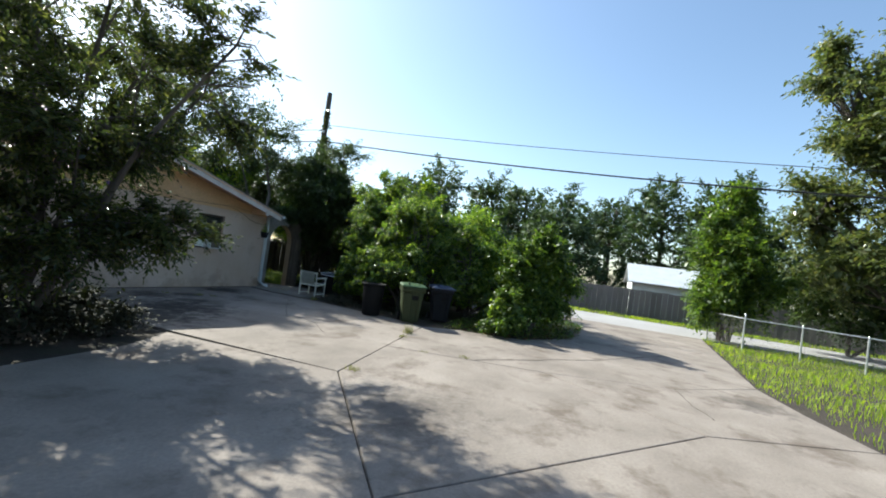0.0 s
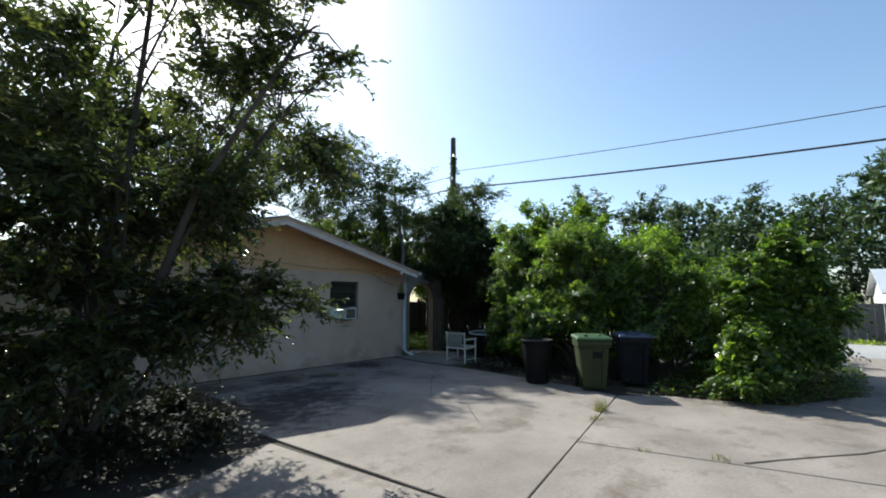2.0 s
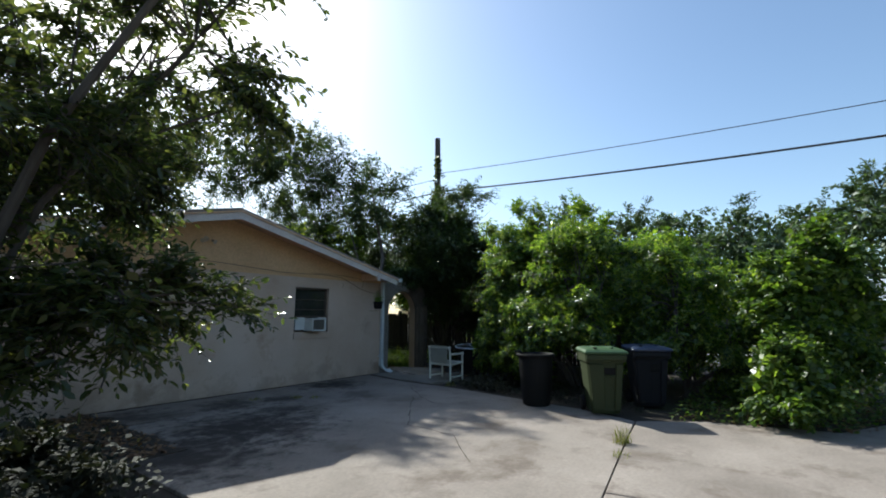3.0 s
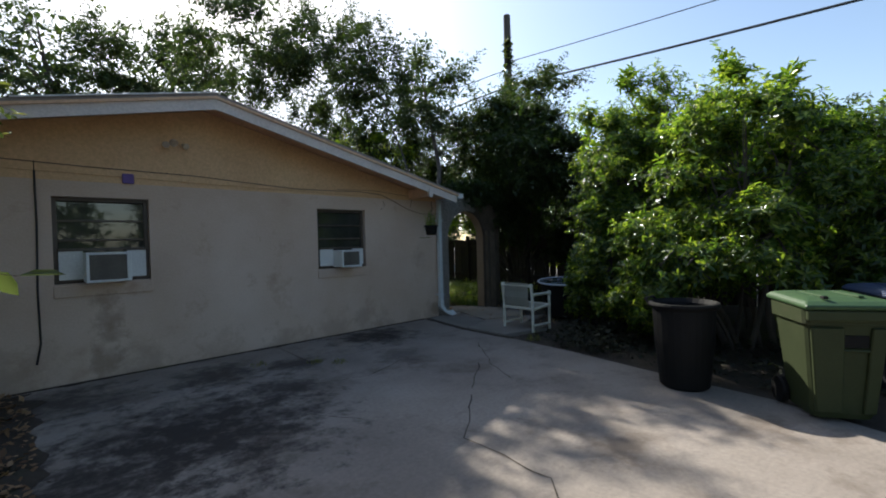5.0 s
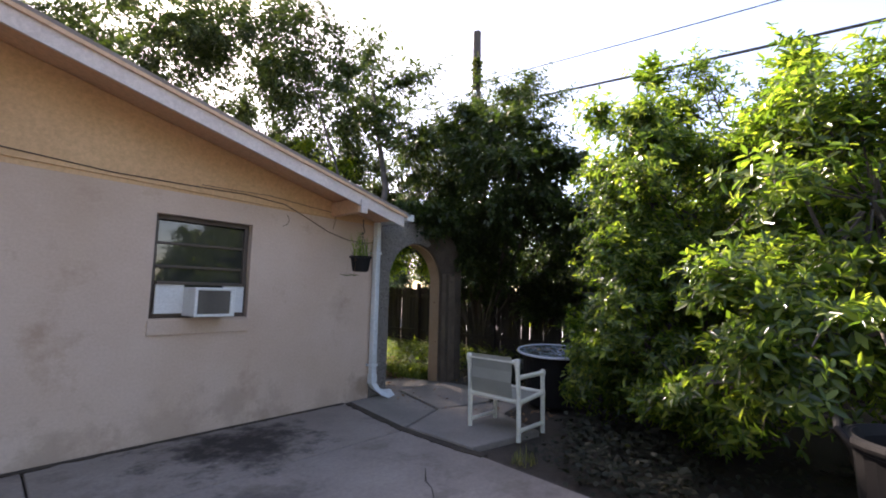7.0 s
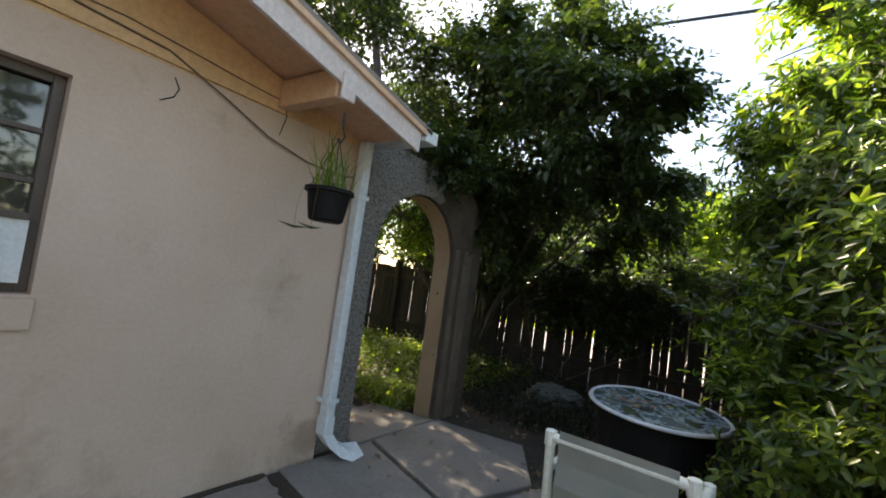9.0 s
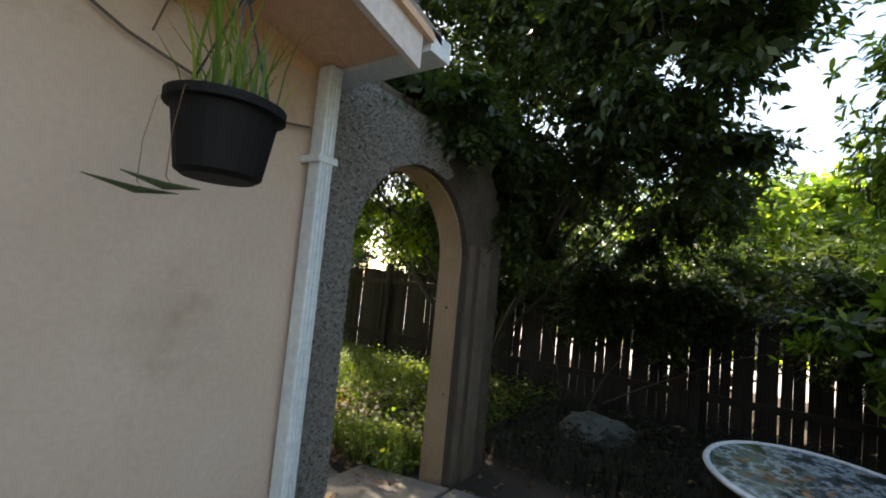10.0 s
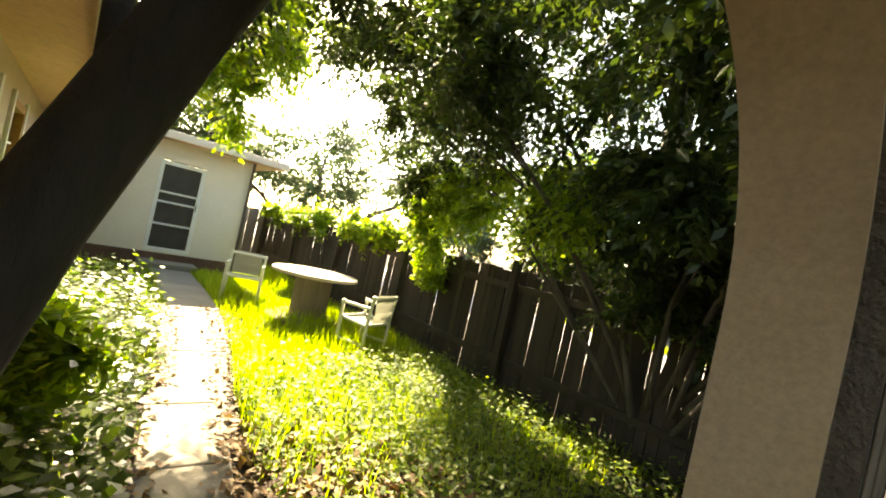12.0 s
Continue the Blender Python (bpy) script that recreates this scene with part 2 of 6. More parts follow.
# Leaf colour darkened to stand for deep shade under tree, fence and hedge.
LEAF_SHADE = leafy("shade_dark_leaves", (0.010, 0.014, 0.008), (0.016, 0.021, 0.011), (0.036, 0.034, 0.018), 0.2, 0.8)
LEAF_FAR = leafy("far_leaves", (0.035, 0.060, 0.028), (0.052, 0.088, 0.036), (0.085, 0.12, 0.05), 0.25, 0.5)
# Base green brightened to carry backlight on the hanging foliage.
LEAF_BRIGHT = leafy("bright_leaves", (0.10, 0.17, 0.022), (0.16, 0.25, 0.030), (0.30, 0.35, 0.055), 0.55, 0.45)
LEAF_GROUND = leafy("ground_leaves", (0.065, 0.115, 0.020), (0.12, 0.19, 0.030), (0.25, 0.29, 0.06), 0.45, 0.6)
GRASS = leafy("grass_blades", (0.12, 0.19, 0.018), (0.20, 0.29, 0.028), (0.32, 0.36, 0.055), 0.5, 0.6, (2.3, 2.3, 0.8))
DRY_GRASS = leafy("dry_grass_blades", (0.085, 0.10, 0.025), (0.15, 0.16, 0.05), (0.26, 0.24, 0.10), 0.35, 0.7)
LITTER = leafy("litter_leaves", (0.10, 0.05, 0.022), (0.20, 0.11, 0.05), (0.34, 0.22, 0.12), 0.1, 0.7)


def glass(name, tint=(0.55, 0.6, 0.6), rough=0.03):
    m, nt, b = nodes_of(name)
    n = noise_tex(nt, 3.0)
    nt.links.new(ramp(nt, n, [(0.3, (0.02, 0.022, 0.02)), (0.7, (0.05, 0.052, 0.048))]), b.inputs["Base Color"])
    b.inputs["Roughness"].default_value, b.inputs["IOR"].default_value = rough, 1.5
    b.inputs["Specular IOR Level"].default_value = 0.8
    return m


DARK_GLASS = glass("dark_window_glass")


# ---- mesh tools ----


def part(name, bm, material, parent=None, label="", smooth=False):
    me = bpy.data.meshes.new(name)
    bmesh.ops.recalc_face_normals(bm, faces=bm.faces)
    bm.to_mesh(me)
    bm.free()
    me.materials.append(material)
    if smooth:
        me.shade_smooth()
    ob = new(name, me)
    if parent:
        ob.parent = parent
    if label:
        ob["label"] = label
    return ob


def share(name, me, parent, m):
    ob = new(name, me)
    ob.parent = parent
    ob.matrix_basis = m
    return ob


def empty(name, at=(0, 0, 0), turn=0.0):
    ob = new(name)
    ob.matrix_world = pose(*at, 0, 0, turn)
    return ob


def add_box(bm, x0, x1, y0, y1, z0, z1, bevel=0.0):
    res = bmesh.ops.create_cube(bm, size=1.0)
    vs = res["verts"]
    for v in vs:
        v.co = ((x0 + x1) / 2 + v.co.x * (x1 - x0), (y0 + y1) / 2 + v.co.y * (y1 - y0), (z0 + z1) / 2 + v.co.z * (z1 - z0))
    if bevel:
        es = list({e for v in vs for e in v.link_edges})
        bmesh.ops.bevel(bm, geom=es, offset=bevel, segments=2, profile=0.5, affect="EDGES")
    return bm


def box(x0, x1, y0, y1, z0, z1, bevel=0.0):
    return add_box(bmesh.new(), x0, x1, y0, y1, z0, z1, bevel)


def add_tube(bm, pts, radii, sides=8, cap=True):
    """A tapered tube along points."""
    pts = [Vector(p) for p in pts]
    if isinstance(radii, (int, float)):
        radii = [radii] * len(pts)
    rings, ref = [], None
    for i, (p, r) in enumerate(zip(pts, radii)):
        d = (pts[min(i + 1, len(pts) - 1)] - pts[max(i - 1, 0)]).normalized()
        if ref is None:
            ref = d.orthogonal().normalized()
        ref = (ref - d * ref.dot(d)).normalized()
        side = d.cross(ref)
        rings.append([bm.verts.new(p + r * (math.cos(2 * math.pi * k / sides) * ref + math.sin(2 * math.pi * k / sides) * side)) for k in range(sides)])
    for a, b in zip(rings, rings[1:]):
        for k in range(sides):
            bm.faces.new((a[k], a[(k + 1) % sides], b[(k + 1) % sides], b[k]))
    if cap:
        bm.faces.new(rings[0][::-1])
        bm.faces.new(rings[-1])
    return bm


def tube(pts, radii, sides=8):
    return add_tube(bmesh.new(), pts, radii, sides)


def add_lathe(bm, profile, sides=32, at=(0, 0, 0), cap=True):
    rings = [[bm.verts.new((at[0] + r * math.cos(2 * math.pi * k / sides), at[1] + r * math.sin(2 * math.pi * k / sides), at[2] + z)) for k in range(sides)] for r, z in profile]
    for a, b in zip(rings, rings[1:]):
        for k in range(sides):
            bm.faces.new((a[k], a[(k + 1) % sides], b[(k + 1) % sides], b[k]))
    if cap:
        bm.faces.new(rings[0][::-1])
        bm.faces.new(rings[-1])
    return bm


def prism(poly, z0, z1, gap=0.0, bevel=0.0):
    """A slab on a plan polygon."""
    bm = bmesh.new()
    cx, cy = sum(p[0] for p in poly) / len(poly), sum(p[1] for p in poly) / len(poly)
    n = len(poly)
    pts = []
    for i, (x, y) in enumerate(poly):
        ax, ay = poly[i - 1]
        bx, by = poly[(i + 1) % n]
        d1, d2 = Vector((x - ax, y - ay)).normalized(), Vector((bx - x, by - y)).normalized()
        nn = Vector((-(d1.y + d2.y), d1.x + d2.x))
        nn = nn.normalized() if nn.length > 1e-6 else Vector((0, 0))
        area = sum(poly[k][0] * poly[(k + 1) % n][1] - poly[(k + 1) % n][0] * poly[k][1] for k in range(n))
        s = gap if area > 0 else -gap
        pts.append((x + nn.x * s, y + nn.y * s))
    lo = [bm.verts.new((x, y, z0)) for x, y in pts]
    hi = [bm.verts.new((x, y, z1)) for x, y in pts]
    bm.faces.new(lo[::-1])
    top = bm.faces.new(hi)
    for i in range(n):
        bm.faces.new((lo[i], lo[(i + 1) % n], hi[(i + 1) % n], hi[i]))
    if bevel:
        bmesh.ops.bevel(bm, geom=list(top.edges), offset=bevel, segments=2, profile=0.5, affect="EDGES")
    return bm


def quick_mesh(name, verts, faces4, material):
    """A mesh of quads from arrays."""
    me = bpy.data.meshes.new(name)
    nv, nf = len(verts), len(faces4)
    me.vertices.add(nv)
    me.vertices.foreach_set("co", np.asarray(verts, np.float32).ravel())
    me.loops.add(nf * 4)
    me.loops.foreach_set("vertex_index", np.asarray(faces4, np.int32).ravel())
    me.polygons.add(nf)
    me.polygons.foreach_set("loop_start", np.arange(0, nf * 4, 4, dtype=np.int32))
    me.update(calc_edges=True)
    me.validate()
    me.materials.append(material)
    return me


def leaves_at(centres, size, rng, wide=0.42, droop=0.25, spread=1.0, flat=0.0):
    """Leaf quads, folded a little along the midrib."""
    n = len(centres)
    d = rng.normal(size=(n, 3))
    d[:, 2] = d[:, 2] * (1 - flat) - droop
    d /= np.linalg.norm(d, axis=1, keepdims=True) + 1e-9
    up = rng.normal(size=(n, 3)) * spread * (1 - flat) + np.array([0, 0, 1.0])
    s = np.cross(d, up)
    s /= np.linalg.norm(s, axis=1, keepdims=True) + 1e-9
    nn = np.cross(s, d)
    ln = size * rng.uniform(0.65, 1.3, (n, 1))
    w = ln * wide * rng.uniform(0.8, 1.2, (n, 1))
    base = centres
    tip = centres + d * ln
    mid = centres + d * ln * 0.45 + nn * ln * 0.06
    v = np.stack([base, mid + s * w * 0.5, tip, mid - s * w * 0.5], 1).reshape(-1, 3)
    f = np.arange(4 * n).reshape(-1, 4)
    return v, f


def leaf_quads(pos, d, hint, size, rng, wide, fine):
    """Leaves at points, along directions: folded two-quad blades when fine, else single bent quads."""
    n = len(pos)
    d = d / (np.linalg.norm(d, axis=1, keepdims=True) + 1e-9)
    s = np.cross(d, hint)
    s /= np.linalg.norm(s, axis=1, keepdims=True) + 1e-9
    nn = np.cross(s, d)
    ln = size * rng.uniform(0.6, 1.3, (n, 1))
    w = ln * wide * 0.5 * rng.uniform(0.8, 1.2, (n, 1))
    tip = pos + d * ln - nn * ln * 0.10
    if not fine:
        mid = pos + d * ln * 0.45 + nn * ln * 0.06
        v = np.stack([pos, mid + s * w, tip, mid - s * w], 1).reshape(-1, 3)
        return v, np.arange(4 * n).reshape(-1, 4)
    m1, m2 = pos + d * ln * 0.32 + nn * ln * 0.07, pos + d * ln * 0.72 + nn * ln * 0.03
    v = np.stack([pos, m1 + s * w * 0.9, m2 + s * w * 0.8, tip, m2 - s * w * 0.8, m1 - s * w * 0.9], 1).reshape(-1, 3)
    i = np.arange(n)[:, None] * 6
    return v, np.concatenate([i + np.array([[0, 1, 2, 3]]), i + np.array([[0, 3, 4, 5]])])


def sticks(a, b, r0, r1):
    """Thin three-sided twigs from points a to points b."""
    n = len(a)
    d = b - a
    d /= np.linalg.norm(d, axis=1, keepdims=True) + 1e-9
    u = np.cross(d, np.array([0.31, 0.52, 0.79]))
    u /= np.linalg.norm(u, axis=1, keepdims=True) + 1e-9
    w = np.cross(d, u)
    ring = [u * math.cos(k * 2.0944) + w * math.sin(k * 2.0944) for k in range(3)]
    v = np.stack([a + q * r0 for q in ring] + [b + q * r1 for q in ring], 1).reshape(-1, 3)
    i = np.arange(n)[:, None] * 6
    return v, np.concatenate([i + np.array([[0, 1, 4, 3]]), i + np.array([[1, 2, 5, 4]]), i + np.array([[2, 0, 3, 5]])])


def crown(name, blobs, size, material, parent, seed, per_cluster=45, cluster=0.28, wide=0.42, shell=0.6, droop=0.25, label="", keep=None, fill=1.0, whorl=False, fine=False, twig=False, reach=None, flat=0.65):
    """Boughs in a union of ellipsoids (x, y, z, rx, ry, rz, amount), sprays of twigs on them, and leaves along the twigs; a few leaves fill the inside."""
    rng = np.random.default_rng(seed)
    reach = reach or 0.22 + 1.6 * cluster
    per = 12
    base, way, length, b0, b1, inner = [], [], [], [], [], []
    for x, y, z, rx, ry, rz, n in blobs:
        rad, mid = np.array([rx, ry, rz]), np.array([x, y, z])
        m, ns = max(6, n // 8), max(8, int(n * per_cluster / per))
        d = rng.normal(size=(m, 3))
        d /= np.linalg.norm(d, axis=1, keepdims=True)
        a = mid + d * rad * 0.12
        e = mid + d * rad * rng.uniform(shell, 1.02, (m, 1))
        b0.append(a)
        b1.append(e)
        pick, f = rng.integers(0, m, ns), rng.uniform(0.25, 1.0, (ns, 1)) ** 0.7
        q = d[pick] * rad
        q /= np.linalg.norm(q, axis=1, keepdims=True)
        dr = q * 0.75 + rng.normal(size=(ns, 3)) * np.array([0.6, 0.6, 0.6 * flat])
        base.append(a[pick] + (e[pick] - a[pick]) * f)
        way.append(dr / np.linalg.norm(dr, axis=1, keepdims=True))
        length.append(reach * min(1.0, rad.mean()) ** 0.5 * rng.uniform(0.45, 1.3, (ns, 1)))
        g = rng.normal(size=(n * 10, 3))
        g /= np.linalg.norm(g, axis=1, keepdims=True)
        inner.append(mid + g * rad * 0.75 * rng.random((n * 10, 1)) ** 0.4)
    base, way, length, inner = np.concatenate(base), np.concatenate(way), np.concatenate(length), np.concatenate(inner)
    tip = base + way * length - np.array([0, 0, 1.0]) * droop * length * 0.6
    ok = (base[:, 2] > 0.08) & (tip[:, 2] > 0.06)
    if keep is not None:
        ok &= keep(base)
        inner = inner[keep(inner)]
    base, way, length, tip = base[ok], way[ok], length[ok], tip[ok]
    ns = len(base)
    up = np.array([0, 0, 1.0])
    if whorl:
        k = 7
        pts, ax = [], []
        for f in (1.0, 0.62):
            pts.append(base + (tip - base) * f)
            ax.append(way * 0.7 + up * 0.45 + rng.normal(size=(ns, 3)) * 0.2)
        pts, ax = np.concatenate(pts), np.concatenate(ax)
        ax /= np.linalg.norm(ax, axis=1, keepdims=True)
        u = np.cross(ax, rng.normal(size=ax.shape))
        u /= np.linalg.norm(u, axis=1, keepdims=True) + 1e-9
        w = np.cross(ax, u)
        an = (np.arange(k) * 2.4)[None, :, None] + rng.uniform(0, 6.28, (len(pts), 1, 1))
        d = u[:, None] * np.cos(an) + w[:, None] * np.sin(an) + ax[:, None] * rng.uniform(-0.2, 0.8, (len(pts), k, 1))
        pos = np.repeat(pts, k, 0) - np.repeat(ax, k, 0) * rng.uniform(0, 0.06, (len(pts) * k, 1))
        d, hint = d.reshape(-1, 3), np.repeat(ax, k, 0) + rng.normal(size=(len(pos), 3)) * 0.25
    else:
        f = ((np.arange(per) + 0.6) / per)[None, :, None] + rng.normal(0, 0.03, (ns, per, 1))
        pos = base[:, None] + (tip - base)[:, None] * f + up * (droop * length * 0.5)[:, None] * f * (1 - f)
        s = np.cross(way, up + rng.normal(size=way.shape) * 0.35)
        s /= np.linalg.norm(s, axis=1, keepdims=True) + 1e-9
        sign = np.where(np.arange(per) % 2, 1.0, -1.0)[None, :, None]
        d = way[:, None] * 0.55 + s[:, None] * sign * 0.8 + rng.normal(size=(ns, per, 3)) * 0.28 - up * droop * 0.6
        pos, d = pos.reshape(-1, 3), d.reshape(-1, 3)
        hint = up + rng.normal(size=pos.shape) * 0.45
    v, f4 = leaf_quads(pos, d, hint, size, rng, wide, fine)
    inner = inner[inner[:, 2] > 0.1]
    inner = inner[: int(len(inner) * fill)] if fill >= 1 else inner[rng.random(len(inner)) < fill]
    if len(inner):
        v2, f2 = leaves_at(inner, size * 1.45, rng, wide * 1.2, droop)
        v, f4 = np.concatenate([v, v2]), np.concatenate([f4, f2 + len(v)])
    ob = new(name, quick_mesh(name, v, f4, material))
    back = parent.matrix_world.inverted() if parent else Matrix()
    ob.parent, ob.matrix_parent_inverse = parent, back
    if label:
        ob["label"] = label
    if twig:
        v1, f1 = sticks(base, tip, 0.0035, 0.0012)
        v2, f2 = sticks(np.concatenate(b0), np.concatenate(b1), 0.013, 0.004)
        tw = new("twig_work", quick_mesh("twig_work", np.concatenate([v1, v2]), np.concatenate([f1, f2 + len(v1)]), BARK))
        tw.parent, tw.matrix_parent_inverse = parent, back
        tw["label"] = "thin grey-brown twigs"
    return ob


def limbs(base, blobs, rng, r0, stems=1, twigs=14):
    """Stems that fork from a base into the heart of every part of the crown, with side branches."""
    bm = bmesh.new()
    b = Vector(base)
    for s, bl in enumerate(blobs):
        heart = Vector(bl[:3])
        if heart.z < 0.4:
            continue
        start = b + Vector((rng.normal() * 0.13, rng.normal() * 0.13, 0)) * (stems > 1)
        top = heart + Vector((rng.normal() * 0.2 * bl[3], rng.normal() * 0.2 * bl[4], bl[5] * 0.6))
        mid = start.lerp(heart, 0.5) + Vector((rng.normal() * 0.12, rng.normal() * 0.12, 0.12 * heart.z))
        pts = [start - Vector((0, 0, 0.1)), start.lerp(mid, 0.5) + Vector((rng.normal() * 0.05, rng.normal() * 0.05, 0)), mid, heart, top]
        r = r0 * (0.6 + 0.5 * rng.random()) * (1.0 if s < stems else 0.6)
        add_tube(bm, pts, [r * 1.25, r, r * 0.75, r * 0.45, r * 0.12], 9)
        for k in range(twigs):
            dv = rng.normal(size=3)
            dv /= np.linalg.norm(dv)
            end = heart + Vector((dv[0] * bl[3], dv[1] * bl[4], dv[2] * bl[5])) * 0.9
            f = 0.45 + 0.45 * rng.random()
            i = min(int(f * 4), 3)
            st = pts[i].lerp(pts[i + 1], f * 4 - i)
            m1 = st.lerp(end, 0.5) + Vector((0, 0, 0.10)) + Vector(rng.normal(size=3)) * 0.08
            add_tube(bm, [st, m1, end], [r * 0.34, r * 0.2 + 0.003, 0.004], 5)
    return bm


def blades(x0, x1, y0, y1, n, h, rng, inside=None, w=0.012, lean=0.35, z=-0.03):
    """Grass blades: thin bent quads pairs."""
    p = np.stack([rng.uniform(x0, x1, n), rng.uniform(y0, y1, n)], 1)
    if inside is not None:
        p = p[inside(p)]
    n = len(p)
    hh = h * rng.uniform(0.4, 1.25, (n, 1)) * (0.75 + 0.45 * np.sin(p[:, :1] * 1.7 + 1) * np.sin(p[:, 1:] * 1.3))
    a = rng.uniform(0, 2 * np.pi, n)
    s = np.stack([np.cos(a), np.sin(a), 0 * a], 1)
    l = np.stack([-np.sin(a), np.cos(a), 0 * a], 1) * hh * lean * rng.uniform(0.2, 1.6, (n, 1))
    b = np.c_[p, np.full(n, z)]
    up = np.array([0, 0, 1.0])
    m = b + l * 0.35 + up * hh * 0.55
    t = b + l + up * hh
    v = np.stack([b - s * w / 2, b + s * w / 2, m + s * w * 0.4, m - s * w * 0.4, t + s * w * 0.06, t - s * w * 0.06], 1).reshape(-1, 3)
    i = np.arange(n)[:, None] * 6
    f = np.concatenate([i + np.array([[0, 1, 2, 3]]), i + np.array([[3, 2, 4, 5]])])
    return v, f


# ---- ground and paving ----
def ground_sheet():
    bm = bmesh.new()
    bmesh.ops.create_grid(bm, x_segments=60, y_segments=60, size=400)
    for v in bm.verts:
        v.co.z = -0.03
    ob = part("ground", bm, DIRT)
    return tagged(ob, "bare dark soil with patchy weeds and litter", "ground", kind="structure")


ground_sheet()

driveway = tagged(empty("driveway"), "bleached cracked concrete driveway with open joints and oil stains", "driveway", kind="structure")
SLABS = [
    [(-6.62, -1.25), (-6.5, -7.4), (-2.85, -6.82), (-1.5, -6.62), (-1.15, -5.7), (-1.05, -4.9), (-0.78, -3.5), (-0.62, -2.2), (-0.56, -1.32), (-3.38, -1.25)],
    [(-8.7, -0.02), (-6.62, -1.25), (-3.38, -1.25), (-3.3, -0.02)],
    [(-3.3, -0.02), (-3.38, -1.25), (-0.56, -1.32), (-0.27, -0.02)],
    [(-2.85, -6.82), (-4.4, -7.06), (-3.85, -9.8), (-2.92, -12.07), (-1.24, -13.73), (8.6, -14.6), (8.6, -9.3), (4.6, -10.1), (1.1, -9.9), (-0.6, -8.9), (-0.95, -7.4), (-1.5, -6.62)],
    [(-4.4, -7.06), (-6.5, -7.4), (-9.0, -9.3), (-5.5, -12.0), (-3.85, -9.8)],
    [(-3.85, -9.8), (-5.5, -12.0), (-4.42, -14.2), (-2.9, -13.9), (-1.24, -13.73), (-2.92, -12.07)],
    [(-5.5, -12.0), (-9.0, -9.3), (-12.5, -12.3), (-13.5, -17.0), (-6.0, -15.2), (-4.42, -14.2)],
    [(-6.66, -4.4), (-7.6, -4.85), (-8.8, -4.98), (-12.0, -5.1), (-16.0, -6.0), (-17.0, -13.0), (-13.5, -17.0), (-12.5, -12.3), (-9.0, -9.3), (-6.5, -7.4)],
]
for poly in SLABS:
    part("slab", prism(poly, -0.12, 0.0, 0.011, 0.012), CONCRETE, driveway)


def crack(pts, w, seed):
    rng = np.random.default_rng(seed)
    bm = bmesh.new()
    fine = []
    for (ax, ay), (bx, by) in zip(pts, pts[1:]):
        for k in range(6):
            f = k / 6
            fine.append((ax + (bx - ax) * f + rng.normal() * 0.018, ay + (by - ay) * f + rng.normal() * 0.018))
    rows = []
    for i, (x, y) in enumerate(fine):
        qx, qy = fine[min(i + 1, len(fine) - 1)]
        px, py = fine[max(i - 1, 0)]
        d = Vector((qx - px, qy - py)).normalized()
        ww = w * (0.4 + 0.9 * rng.random())
        rows.append((bm.verts.new((x - d.y * ww, y + d.x * ww, 0.004)), bm.verts.new((x + d.y * ww, y - d.x * ww, 0.004))))
    for a, b in zip(rows, rows[1:]):
        bm.faces.new((a[0], a[1], b[1], b[0]))
    return bm


for i, (pts, w) in enumerate([
    ([(-2.9, -3.6), (-3.6, -4.2), (-3.7, -5.0), (-4.6, -5.9)], 0.006),
    ([(-2.0, -2.9), (-2.9, -3.6)], 0.007),
    ([(-4.2, -2.0), (-3.2, -2.3), (-2.4, -2.0)], 0.006),
    ([(-4.06, -8.6), (-1.6, -10.6), (1.6, -12.6)], 0.017),
    ([(-2.9, -12.0), (-3.8, -12.1), (-4.8, -12.3)], 0.008),
    ([(-5.2, -2.6), (-4.2, -2.9), (-3.9, -3.4)], 0.006),
    ([(-1.2, -2.2), (-1.9, -3.0), (-2.3, -3.7)], 0.006),
]):
    part("crack", crack(pts, w, i), DIRT, driveway)

patio = tagged(empty("patio"), "broken grey concrete patio slabs at the house corner", "patio", kind="structure")
for poly, z in [
    ([(-0.26, -0.02), (-0.55, -1.30), (0.25, -1.05), (0.62, -0.02)], 0.012),
    ([(0.64, -0.02), (0.27, -1.05), (1.0, -1.3), (1.7, -0.9), (1.56, -0.02)], 0.02),
    ([(-0.56, -1.34), (-0.6, -2.2), (0.3, -2.4), (0.62, -1.75), (0.24, -1.09)], 0.03),
    ([(0.28, -1.09), (0.66, -1.75), (1.5, -1.6), (1.0, -1.34)], 0.015),
    ([(0.46, 0.0), (0.5, 0.7), (1.4, 0.7), (1.56, 0.0)], 0.01),
]:
    part("slab", prism(poly, -0.1, z, 0.012, 0.012), PATH_CONC, patio)
rngs = np.random.default_rng(23)
gap_l, gap_r = [], []
for q in range(41):
    yy = -0.05 - 2.3 * q / 40
    xx = float(np.interp(-yy, [0, 1.3, 2.2, 2.5], [-0.27, -0.56, -0.62, -0.60]))
    wd = 0.05 + 0.05 * abs(noise.noise(Vector((q * 0.35, 0, 0)))) + 0.02 * rngs.random()
    gap_l.append((xx - wd, yy))
    gap_r.append((xx + 0.02 + 0.01 * rngs.random(), yy))
part("soil_joint", prism(gap_l + gap_r[::-1], -0.02, 0.008), DIRT, patio, "dark soil and moss in the gap along the slabs")

garden_path = tagged(empty("garden_path"), "narrow worn concrete path strewn with dead leaves", "path", kind="structure")
PATHLINE = [(0.98, 0.72), (1.14, 1.5), (1.26, 2.2), (1.34, 2.8), (1.50, 3.7), (1.78, 5.0), (2.02, 6.4), (2.15, 7.6), (2.22, 8.8), (2.25, 10.2)]
